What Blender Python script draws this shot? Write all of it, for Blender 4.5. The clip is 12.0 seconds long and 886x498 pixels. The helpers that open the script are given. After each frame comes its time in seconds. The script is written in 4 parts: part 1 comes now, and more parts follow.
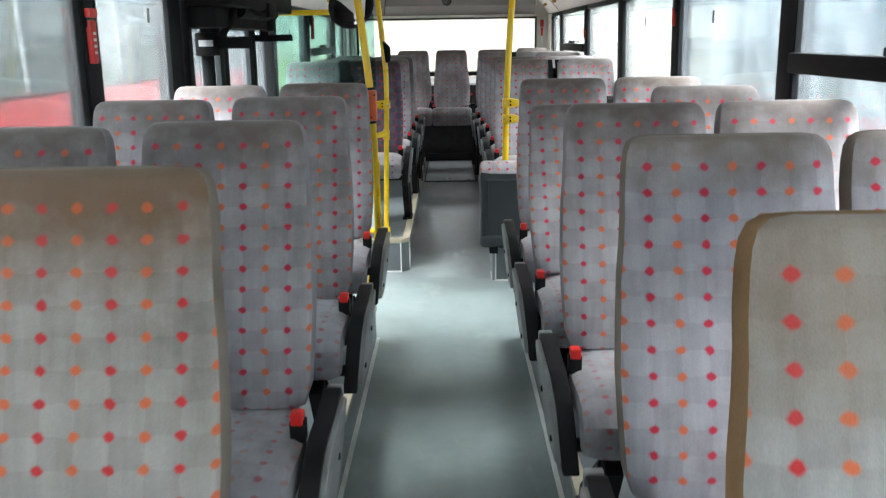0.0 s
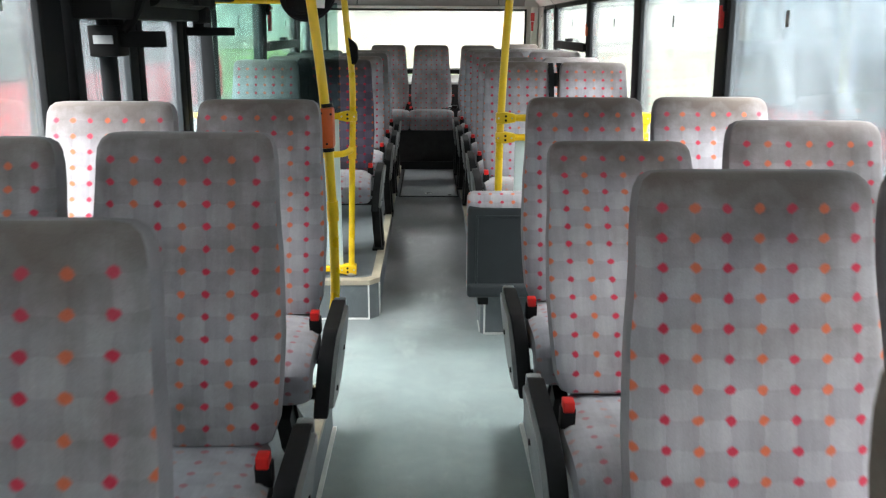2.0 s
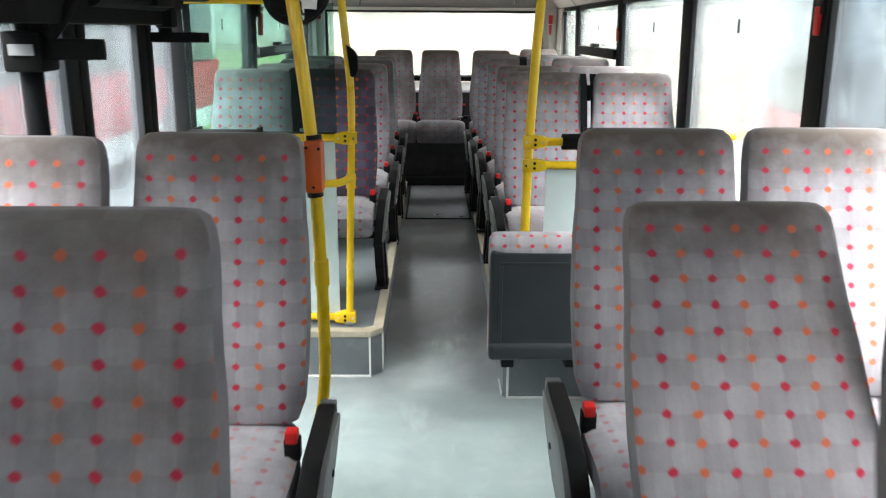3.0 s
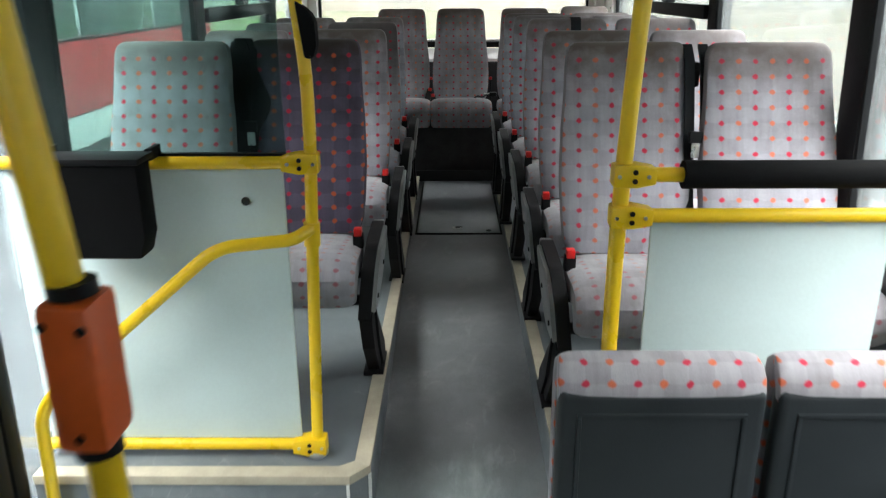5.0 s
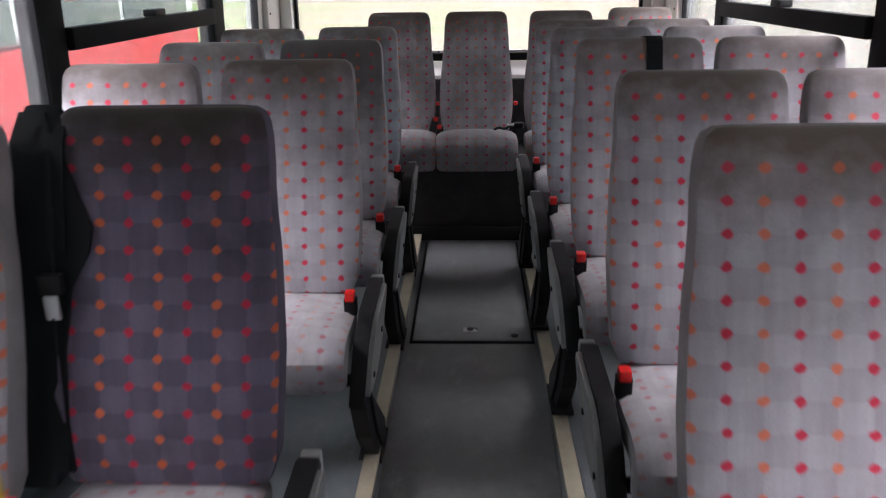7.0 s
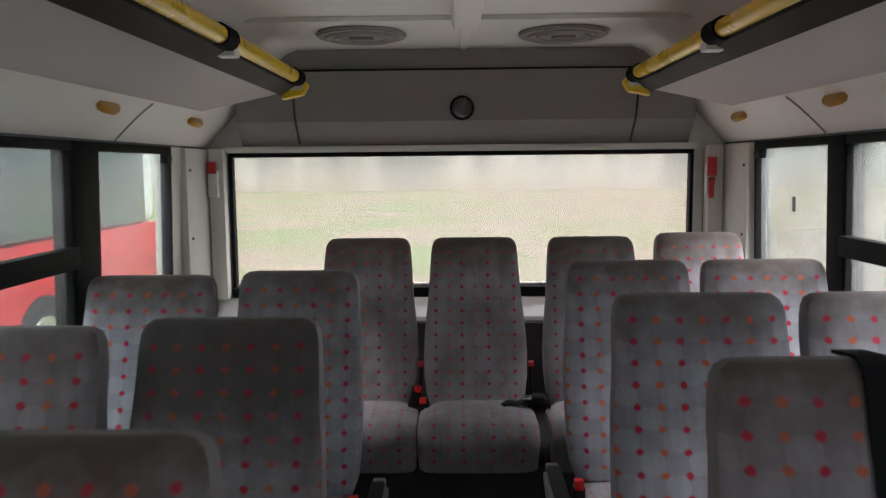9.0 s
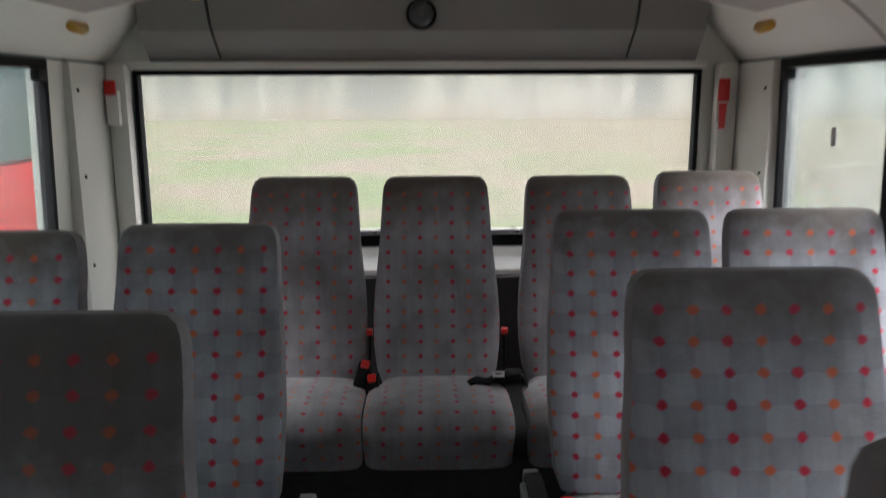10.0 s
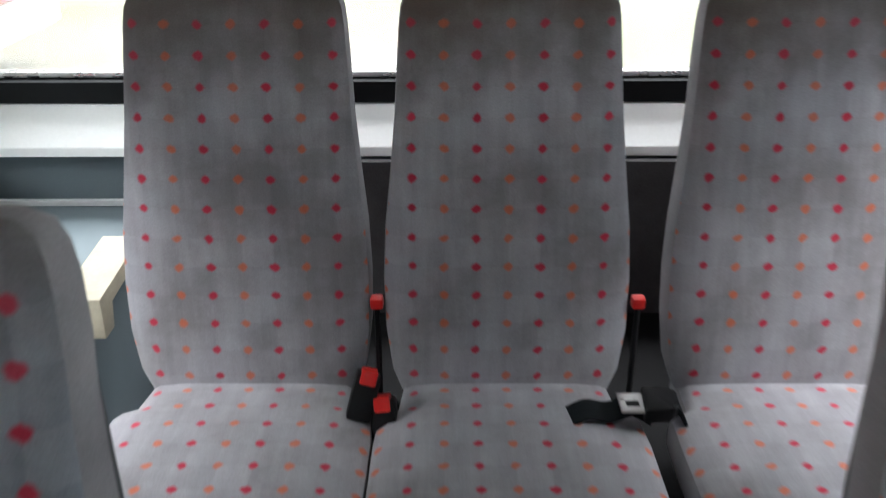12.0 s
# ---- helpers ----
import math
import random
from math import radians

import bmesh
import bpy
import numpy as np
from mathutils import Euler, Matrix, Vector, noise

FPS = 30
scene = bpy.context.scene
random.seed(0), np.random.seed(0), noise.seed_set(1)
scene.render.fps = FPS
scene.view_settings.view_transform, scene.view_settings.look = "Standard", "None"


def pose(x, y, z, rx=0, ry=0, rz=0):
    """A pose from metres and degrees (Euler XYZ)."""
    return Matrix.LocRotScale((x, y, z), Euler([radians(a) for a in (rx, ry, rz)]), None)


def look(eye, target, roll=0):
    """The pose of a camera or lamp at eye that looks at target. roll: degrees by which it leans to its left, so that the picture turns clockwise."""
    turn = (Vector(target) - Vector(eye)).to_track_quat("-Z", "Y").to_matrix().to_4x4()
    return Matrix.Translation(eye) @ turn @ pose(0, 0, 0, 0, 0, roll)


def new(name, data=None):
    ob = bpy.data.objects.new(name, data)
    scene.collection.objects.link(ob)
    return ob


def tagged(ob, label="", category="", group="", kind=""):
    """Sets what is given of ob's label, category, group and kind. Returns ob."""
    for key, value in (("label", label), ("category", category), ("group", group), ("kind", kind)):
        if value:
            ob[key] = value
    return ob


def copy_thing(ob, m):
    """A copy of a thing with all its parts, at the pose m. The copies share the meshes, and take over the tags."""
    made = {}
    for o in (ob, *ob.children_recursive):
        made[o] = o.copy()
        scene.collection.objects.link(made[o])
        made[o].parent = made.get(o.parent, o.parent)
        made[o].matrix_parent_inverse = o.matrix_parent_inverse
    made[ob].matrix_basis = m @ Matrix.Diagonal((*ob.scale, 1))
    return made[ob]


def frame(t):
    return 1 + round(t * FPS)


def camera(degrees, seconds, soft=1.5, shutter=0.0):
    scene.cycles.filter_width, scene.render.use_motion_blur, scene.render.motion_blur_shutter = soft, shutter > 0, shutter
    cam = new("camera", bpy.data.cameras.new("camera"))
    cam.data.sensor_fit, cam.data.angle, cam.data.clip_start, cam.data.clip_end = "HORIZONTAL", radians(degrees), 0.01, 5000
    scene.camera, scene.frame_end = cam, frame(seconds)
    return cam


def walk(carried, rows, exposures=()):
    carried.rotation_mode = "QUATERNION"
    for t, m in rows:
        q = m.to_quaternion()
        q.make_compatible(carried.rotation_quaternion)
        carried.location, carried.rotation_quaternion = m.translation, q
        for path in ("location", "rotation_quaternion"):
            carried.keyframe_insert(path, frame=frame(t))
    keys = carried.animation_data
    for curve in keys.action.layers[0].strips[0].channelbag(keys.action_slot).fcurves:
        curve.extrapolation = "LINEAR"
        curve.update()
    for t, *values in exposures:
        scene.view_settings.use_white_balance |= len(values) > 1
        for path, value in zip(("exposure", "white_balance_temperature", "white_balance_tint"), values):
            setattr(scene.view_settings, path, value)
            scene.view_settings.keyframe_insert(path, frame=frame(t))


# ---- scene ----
cam = camera(60.0, 12.0, soft=1.2, shutter=0.4)
PATH = [
    (0, (0.015, -0.132, 1.447), (-0.009, 1.796, 0.918), -0.9),
    (0.5, (0.056, 0.044, 1.469), (0.027, 1.98, 0.967), -0.5),
    (1, (0.001, 0.281, 1.472), (0.004, 2.21, 0.941), -0.0),
    (1.5, (-0.043, 0.513, 1.485), (0.015, 2.437, 0.942), 0.4),
    (2, (-0.002, 0.786, 1.486), (0.037, 2.708, 0.932), 0.3),
    (2.5, (0.014, 1.093, 1.475), (0.029, 3.02, 0.939), 0.4),
    (3, (-0.038, 1.44, 1.5), (-0.01, 3.363, 0.95), 0.4),
    (3.2, (-0.035, 1.583, 1.476), (-0.003, 3.506, 0.926), 0.3),
    (4.8, (-0.052, 2.692, 1.473), (-0.064, 4.586, 0.83), -0.3),
    (5, (-0.03, 2.836, 1.466), (-0.054, 4.728, 0.821), -0.3),
    (5.5, (-0.011, 3.173, 1.484), (-0.047, 5.08, 0.886), -0.3),
    (6, (-0.043, 3.537, 1.481), (-0.082, 5.44, 0.871), -0.3),
    (6.5, (-0.021, 3.866, 1.478), (-0.072, 5.753, 0.817), -0.6),
    (7, (0.005, 4.222, 1.509), (-0.069, 6.104, 0.838), -0.8),
    (7.5, (-0.025, 4.573, 1.511), (-0.094, 6.495, 0.964), -0.9),
    (7.7, (-0.029, 4.705, 1.527), (-0.099, 6.638, 1.021), -1.0),
    (9.3, (-0.045, 5.72, 1.607), (-0.052, 7.708, 1.414), -0.3),
    (9.5, (-0.057, 5.822, 1.607), (0.008, 7.81, 1.397), -0.1),
    (10, (0.004, 6.124, 1.58), (0.045, 8.085, 1.187), -0.2),
    (10.5, (-0.019, 6.433, 1.545), (-0.004, 8.316, 0.871), 0.3),
    (11, (-0.075, 6.753, 1.57), (-0.047, 8.593, 0.785), 0.2),
    (11.5, (-0.032, 7.082, 1.545), (-0.032, 8.862, 0.632), -0.4),
    (12, (-0.063, 7.394, 1.525), (-0.077, 9.148, 0.566), -0.3),
]
walk(cam, [(t, look(eye, target, roll)) for t, eye, target, roll in PATH],
     exposures=[(0.0, 5.85, 6250, 6), (0.5, 5.42, 6300, 6), (1.0, 5.47, 6300, 6), (1.5, 5.66, 6350, 7), (2.0, 5.68, 6400, 7), (3.2, 5.70, 6450, 8), (5.0, 5.33, 6350, 6), (5.8, 5.32, 6350, 10), (6.5, 5.22, 6450, 22), (7.0, 5.25, 6400, 22), (7.7, 5.56, 6300, 20), (9.3, 4.62, 6600, 15), (10.0, 4.66, 6400, 12), (10.5, 5.36, 6050, 14), (11.0, 5.40, 6180, 13), (11.5, 5.50, 6150, 9), (12.0, 5.64, 6150, 9)])

# ---- world and light ----
world = bpy.data.worlds.new("overcast_sky")
scene.world = world
world.use_nodes = True
_nt = world.node_tree
_sky = _nt.nodes.new("ShaderNodeTexSky")
_sky.sky_type = "NISHITA"
_sky.sun_disc = False
_sky.sun_elevation = radians(77)
_sky.sun_rotation = radians(177)
_hs = _nt.nodes.new("ShaderNodeHueSaturation")
_hs.inputs["Saturation"].default_value = 0.18
_nt.links.new(_sky.outputs[0], _hs.inputs["Color"])
_nt.links.new(_hs.outputs[0], _nt.nodes["Background"].inputs[0])
_nt.nodes["Background"].inputs[1].default_value = 0.10
sun = new("sun", bpy.data.lights.new("sun", "SUN"))
sun.data.energy = 1.5
sun.data.angle = radians(105)
sun.data.color = (1.0, 0.985, 0.965)
sun.matrix_basis = look((0.05, -1.1, 6.0), (0, 0, 0))


# ---- material helpers ----
class Mat:
    """A small wrapper round a node material."""

    def __init__(self, name, rough=0.6, metal=0.0, spec=0.5):
        self.m = bpy.data.materials.new(name)
        self.m.use_nodes = True
        self.nt = self.m.node_tree
        self.b = self.nt.nodes["Principled BSDF"]
        self.b.inputs["Roughness"].default_value = rough
        self.b.inputs["Metallic"].default_value = metal
        self.b.inputs["Specular IOR Level"].default_value = spec

    def node(self, kind, **vals):
        n = self.nt.nodes.new(kind)
        for k, v in vals.items():
            n.inputs[k].default_value = v
        return n

    def link(self, a, b):
        self.nt.links.new(a, b)

    def coords(self, what="Object"):
        return self.node("ShaderNodeTexCoord").outputs[what]

    def noise(self, scale, detail=4.0, rough=0.55, vec=None):
        n = self.node("ShaderNodeTexNoise", Scale=scale, Detail=detail, Roughness=rough)
        self.link(vec if vec is not None else self.coords(), n.inputs["Vector"])
        return n.outputs["Fac"]

    def ramp(self, fac, *stops):
        r = self.node("ShaderNodeValToRGB")
        e = r.color_ramp.elements
        while len(e) < len(stops):
            e.new(0.5)
        for el, (p, c) in zip(e, stops):
            el.position, el.color = p, (*c, 1) if len(c) == 3 else c
        self.link(fac, r.inputs[0])
        return r.outputs[0]

    def math(self, op, a, b=0.0, c=0.0):
        n = self.nt.nodes.new("ShaderNodeMath")
        n.operation = op
        for i, v in enumerate((a, b, c)):
            if isinstance(v, (int, float)):
                n.inputs[i].default_value = v
            else:
                self.link(v, n.inputs[i])
        return n.outputs[0]

    def mix(self, fac, a, b, kind="MIX"):
        n = self.nt.nodes.new("ShaderNodeMix")
        n.data_type, n.blend_type = "RGBA", kind
        for i, v in ((0, fac), (6, a), (7, b)):
            if isinstance(v, (int, float)):
                n.inputs[i].default_value = v
            elif isinstance(v, tuple):
                n.inputs[i].default_value = (*v, 1)
            else:
                self.link(v, n.inputs[i])
        return n.outputs[2]

    def bump(self, height, strength=0.2, dist=0.005):
        n = self.node("ShaderNodeBump", Strength=strength, Distance=dist)
        self.link(height, n.inputs["Height"])
        self.link(n.outputs[0], self.b.inputs["Normal"])

    def color(self, c):
        if isinstance(c, tuple):
            self.b.inputs["Base Color"].default_value = (*c, 1)
        else:
            self.link(c, self.b.inputs["Base Color"])
        return self

    def rough(self, c):
        self.link(c, self.b.inputs["Roughness"])


def plain(name, c, rough=0.6, metal=0.0, vary=0.25, scale=6.0, grain=150.0, bump=0.15, spec=0.5):
    """Two scales of variation in tone, a fine relief and uneven gloss."""
    k = Mat(name, rough, metal, spec)
    big, fine = k.noise(scale, 5.0), k.noise(grain, 3.0)
    lo = tuple(v * (1 - vary) for v in c)
    hi = tuple(min(1, v * (1 + vary * 0.7)) for v in c)
    base = k.ramp(big, (0.3, lo), (0.72, hi))
    k.color(k.mix(0.25, base, k.ramp(fine, (0.3, lo), (0.7, hi))))
    k.rough(k.math("MULTIPLY_ADD", big, 0.3, rough - 0.15))
    if bump:
        k.bump(fine, bump, 0.002)
    return k.m


def fabric(name, base, second, shade=1.0, grime=(0.108, 0.086, 0.072), reach=0.40, most=0.62, size=0.196, faint=0.90, ink=1.0, fade_all=0.96, red=(0.49, 0.021, 0.054)):
    """Velour printed with alternate columns of red and orange dots over a faint check."""
    k = Mat(name, 0.95, 0.0, 0.15)
    k.b.inputs["Sheen Weight"].default_value = 0.25
    k.b.inputs["Sheen Roughness"].default_value = 0.5
    uv = k.coords("UV")
    wob = k.node("ShaderNodeTexNoise", Scale=60.0, Detail=2.0)
    k.link(uv, wob.inputs["Vector"])
    sub = k.nt.nodes.new("ShaderNodeVectorMath")
    sub.operation = "MULTIPLY_ADD"
    k.link(wob.outputs["Color"], sub.inputs[0])
    sub.inputs[1].default_value = (0.007, 0.007, 0)
    k.link(uv, sub.inputs[2])
    sep = k.node("ShaderNodeSeparateXYZ")
    k.link(sub.outputs[0], sep.inputs[0])
    u = k.math("MULTIPLY_ADD", sep.outputs[0], 1 / 0.0508, 101.5 - 0.0035 / 0.0508)
    v = k.math("MULTIPLY_ADD", sep.outputs[1], 1 / 0.0468, 100.5 - 0.6235 / 0.0468)
    du = k.math("ABSOLUTE", k.math("SUBTRACT", k.math("FRACT", u), 0.5))
    dv = k.math("ABSOLUTE", k.math("SUBTRACT", k.math("FRACT", v), 0.5))
    far = k.math("ADD", k.math("MULTIPLY", k.math("ADD", du, dv), 0.55),
                 k.math("MULTIPLY", k.math("MAXIMUM", du, dv), 0.45))
    rnd = k.noise(9.0, 3.0)
    edge = k.math("MULTIPLY_ADD", rnd, 0.05, size)
    dot = k.math("SMOOTH_MIN", 1.0, k.math("MAXIMUM", 0.0, k.math("MULTIPLY", k.math("SUBTRACT", edge, far), 11.0)), 0.05)
    par = k.math("GREATER_THAN", k.math("MODULO", k.math("FLOOR", u), 2.0), 0.5)
    dcol = k.mix(par, tuple(ink * v for v in red), tuple(ink * v for v in (0.62, 0.115, 0.030)))
    # woven check, two tones of one cell each
    cu = k.math("FLOOR", k.math("ADD", u, 0.5))
    cv = k.math("FLOOR", k.math("ADD", v, 0.5))
    chk = k.math("MODULO", k.math("ADD", cu, cv), 2.0)
    blot = k.noise(5.0, 6.0, 0.6)
    rand = k.node("ShaderNodeObjectInfo").outputs["Random"]
    tone = k.mix(k.math("MULTIPLY", chk, 0.55), base, second)
    worn = k.ramp(k.math("ADD", blot, k.math("MULTIPLY", k.math("SUBTRACT", rand, 0.5), 0.10)),
                  (0.32, (0.66, 0.64, 0.62)), (0.5, (0.95, 0.95, 0.95)), (0.68, (1.12, 1.12, 1.14)))
    tone = k.mix(1.0, tone, worn, "MULTIPLY")
    mp = k.node("ShaderNodeMapping")
    mp.inputs["Scale"].default_value = (26.0, 2.6, 26.0)
    k.link(uv, mp.inputs[0])
    tone = k.mix(0.42, tone, k.mix(1.0, tone, k.ramp(k.noise(1.0, 4.0, 0.6, mp.outputs[0]), (0.35, (0.72, 0.72, 0.73)), (0.65, (1.22, 1.22, 1.22))), "MULTIPLY"))
    # greasy, browned patch where heads have rested
    raw = k.node("ShaderNodeSeparateXYZ")
    k.link(uv, raw.inputs[0])
    head = k.math("SUBTRACT", raw.outputs[1], k.math("MULTIPLY_ADD", k.noise(11.0, 4.0), 0.24, reach))
    head = k.math("MINIMUM", 1.0, k.math("MAXIMUM", 0.0, k.math("MULTIPLY", head, 7.0)))
    head = k.math("MULTIPLY", head, k.math("MULTIPLY_ADD", rand, 0.35, most))
    tone = k.mix(head, tone, tuple(v * shade for v in grime))
    fade = k.math("MULTIPLY", dot, k.math("SUBTRACT", fade_all, k.math("MULTIPLY", head, 0.25)))
    fade = k.math("MULTIPLY", fade, k.math("LESS_THAN", raw.outputs[1], 0.652))
    fade = k.math("MULTIPLY", fade, k.math("SUBTRACT", 1.0, k.math("MULTIPLY", par, 1.0 - faint)))
    nap = k.noise(420.0, 2.0)
    col = k.mix(fade, tone, dcol)
    col = k.mix(0.2, col, k.mix(1.0, col, k.ramp(nap, (0.3, (0.6, 0.6, 0.6)), (0.7, (1.3, 1.3, 1.3))), "MULTIPLY"))
    k.color(col)
    k.bump(k.math("ADD", nap, k.math("MULTIPLY", blot, 2.0)), 0.16, 0.003)
    return k.m


FABRIC = fabric("printed_velour", (0.303, 0.288, 0.308), (0.382, 0.368, 0.390))
FABRIC_HIGH = fabric("printed_velour_faded_dots", (0.290, 0.282, 0.314), (0.352, 0.344, 0.380), faint=0.82, ink=0.98)
FABRIC_BLUISH = fabric("printed_velour_bluish", (0.305, 0.322, 0.368), (0.395, 0.415, 0.465), faint=0.9, ink=0.98)
FABRIC_DARK_TOP = fabric("printed_velour_dark_top", (0.270, 0.262, 0.288), (0.33, 0.322, 0.352), grime=(0.070, 0.064, 0.058), reach=0.26, most=0.66, faint=0.72, ink=0.80)
FABRIC_REAR = fabric("printed_velour_rear", (0.300, 0.288, 0.312), (0.335, 0.322, 0.35), size=0.172, faint=0.80, ink=0.92, most=0.74)
FABRIC_SEAT = fabric("printed_velour_cushion", (0.28, 0.268, 0.295), (0.315, 0.303, 0.33), faint=0.6, ink=0.62, fade_all=0.62, most=0.0)
FABRIC_BROWN = fabric("printed_velour_browned_top", (0.298, 0.291, 0.325), (0.365, 0.358, 0.395), grime=(0.17, 0.125, 0.085), reach=0.44, most=0.62)
FABRIC_TAN = fabric("printed_velour_tanned", (0.33, 0.315, 0.315), (0.385, 0.37, 0.37), 1.0, (0.215, 0.140, 0.080), 0.30, 0.36, red=(0.54, 0.032, 0.036))
FABRIC_UMBER = fabric("printed_velour_deeply_browned", (0.300, 0.275, 0.262), (0.362, 0.336, 0.322), 1.0, (0.150, 0.092, 0.055), 0.36, 0.62, red=(0.50, 0.030, 0.035))
FABRIC_DARK = fabric("printed_velour_dark", (0.088, 0.074, 0.110), (0.130, 0.117, 0.168), 0.40, ink=0.95)
PIPING = plain("plain_grey_edge_cloth", (0.255, 0.243, 0.255), 0.95, 0, 0.3, 8, 300, 0.3, 0.1)
BLACK = plain("black_plastic", (0.008, 0.008, 0.009), 0.5, 0, 0.4, 9, 260, 0.2, 0.18)
CARPET = plain("black_ribbed_carpet", (0.055, 0.053, 0.055), 0.95, 0, 0.35, 12, 300, 0.4, 0.1)
RUBBER = plain("black_rubber", (0.007, 0.007, 0.0075), 0.8, 0, 0.3, 14, 180, 0.25, 0.08)
FRAME_BLACK = plain("black_window_frame", (0.009, 0.010, 0.011), 0.65, 0, 0.4, 7, 120, 0.1, 0.12)
GEAR = plain("matt_black_gear_paint", (0.008, 0.008, 0.008), 0.7, 0, 0.4, 9, 200, 0.2, 0.12)
GREY_SHELL = plain("grey_moulded_plastic", (0.019, 0.023, 0.026), 0.45, 0, 0.25, 8, 350, 0.3, 0.35)
PALE_SIDE = plain("pale_grey_side_plastic", (0.36, 0.37, 0.37), 0.5, 0, 0.2, 9, 240, 0.2)
TAN_EDGE = plain("browned_edge_cloth", (0.30, 0.195, 0.105), 0.95, 0, 0.35, 8, 300, 0.3, 0.1)
BROWN_EDGE = plain("lightly_browned_edge_cloth", (0.225, 0.195, 0.165), 0.95, 0, 0.35, 8, 300, 0.3, 0.1)
DARK_EDGE = plain("dark_purple_edge_cloth", (0.085, 0.073, 0.10), 0.95, 0, 0.3, 8, 300, 0.3, 0.1)
SIDE_GREY = plain("grey_green_side_plastic", (0.215, 0.220, 0.218), 0.5, 0, 0.25, 9, 240, 0.2)
YELLOW = plain("yellow_rail_coating", (0.80, 0.525, 0.010), 0.30, 0, 0.12, 5, 90, 0.12)
ORANGE = plain("orange_plastic_box", (0.62, 0.10, 0.012), 0.42, 0, 0.15, 12, 120, 0.1)
RED = plain("red_plastic", (0.60, 0.012, 0.010), 0.35, 0, 0.15, 12, 120, 0.1)
PANEL = plain("pale_blue_laminate", (0.54, 0.645, 0.64), 0.35, 0, 0.10, 2.5, 120, 0.06)
WHITE = plain("off_white_trim_panel", (0.74, 0.73, 0.68), 0.5, 0, 0.10, 2.2, 160, 0.1)
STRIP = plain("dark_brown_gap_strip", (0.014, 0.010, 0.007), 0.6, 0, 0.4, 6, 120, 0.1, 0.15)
LEDGE = plain("white_sill_paint", (0.82, 0.83, 0.82), 0.4, 0, 0.08, 3, 120, 0.06)
DUCT = plain("pinkish_grey_duct_panel", (0.43, 0.38, 0.36), 0.6, 0, 0.10, 2.0, 200, 0.15)
CEIL = plain("cream_ceiling_panel", (0.82, 0.80, 0.74), 0.6, 0, 0.10, 1.8, 200, 0.12)
REARPANEL = plain("grey_rear_header_panel", (0.28, 0.262, 0.25), 0.65, 0, 0.10, 2.5, 200, 0.12)
BEIGE = plain("beige_edge_trim", (0.37, 0.335, 0.255), 0.5, 0, 0.25, 12, 150, 0.15)
STEEL = plain("bright_steel", (0.62, 0.62, 0.62), 0.3, 1.0, 0.15, 30, 200, 0.05)
GREYWALL = plain("blue_grey_side_lining", (0.12, 0.15, 0.165), 0.6, 0, 0.15, 3, 260, 0.2)
BROWNVENT = plain("amber_vent_plastic", (0.52, 0.29, 0.035), 0.4, 0, 0.2, 20, 120, 0.1)
VENTGREY = plain("grey_roof_vent_plastic", (0.33, 0.32, 0.29), 0.55, 0, 0.15, 10, 120, 0.1)
BELT = plain("black_seatbelt_webbing", (0.009, 0.011, 0.013), 0.85, 0, 0.3, 20, 500, 0.4, 0.2)
WHITE_EDGE = plain("white_floor_bead", (0.62, 0.64, 0.62), 0.5, 0, 0.2, 10, 150, 0.1)


def floor_mat(name, c, dirt, far=None, far_dirt=None):
    """Speckled safety vinyl with scuffs and walked-in dust; the tone may pass over into a second one lengthwise."""
    k = Mat(name, 0.5)
    speck = k.noise(700.0, 2.0)
    big = k.noise(1.7, 6.0, 0.6)
    mid = k.noise(7.0, 6.0, 0.65)
    dust = k.ramp(mid, (0.45, (0, 0, 0)), (0.75, (0.55, 0.55, 0.55)))

    def vinyl(c, dirt):
        col = k.ramp(speck, (0.35, tuple(v * 0.7 for v in c)), (0.55, c), (0.75, tuple(min(1, v * 1.5) for v in c)))
        return k.mix(dust, col, dirt)

    col = vinyl(c, dirt)
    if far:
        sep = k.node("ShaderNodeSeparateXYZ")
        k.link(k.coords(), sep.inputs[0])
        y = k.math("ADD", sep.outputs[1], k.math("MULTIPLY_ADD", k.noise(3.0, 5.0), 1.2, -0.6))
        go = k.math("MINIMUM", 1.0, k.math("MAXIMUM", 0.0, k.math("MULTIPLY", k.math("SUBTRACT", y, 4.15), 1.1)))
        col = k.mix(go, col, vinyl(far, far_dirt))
    col = k.mix(1.0, col, k.ramp(big, (0.3, (0.75, 0.75, 0.75)), (0.7, (1.15, 1.15, 1.15))), "MULTIPLY")
    # rubbed pale patches and short scratches along the aisle
    mp = k.node("ShaderNodeMapping")
    mp.inputs["Scale"].default_value = (5.0, 1.6, 1.0)
    k.link(k.coords(), mp.inputs[0])
    rub = k.ramp(k.noise(1.0, 6.0, 0.7, mp.outputs[0]), (0.58, (0, 0, 0)), (0.74, (0.45, 0.45, 0.45)))
    col = k.mix(rub, col, tuple(min(1, v * 1.3) for v in dirt))
    w = k.node("ShaderNodeTexWave", Scale=3.0, Distortion=18.0, Detail=4.0)
    w.inputs["Detail Scale"].default_value = 1.4
    k.link(k.coords(), w.inputs["Vector"])
    scr = k.math("MULTIPLY", k.math("GREATER_THAN", w.outputs["Fac"], 0.992), k.math("GREATER_THAN", mid, 0.56))
    col = k.mix(k.math("MULTIPLY", scr, 0.12), col, (0.45, 0.45, 0.44))
    k.color(col)
    k.rough(k.math("MULTIPLY_ADD", mid, 0.35, 0.22))
    k.bump(speck, 0.18, 0.001)
    return k.m


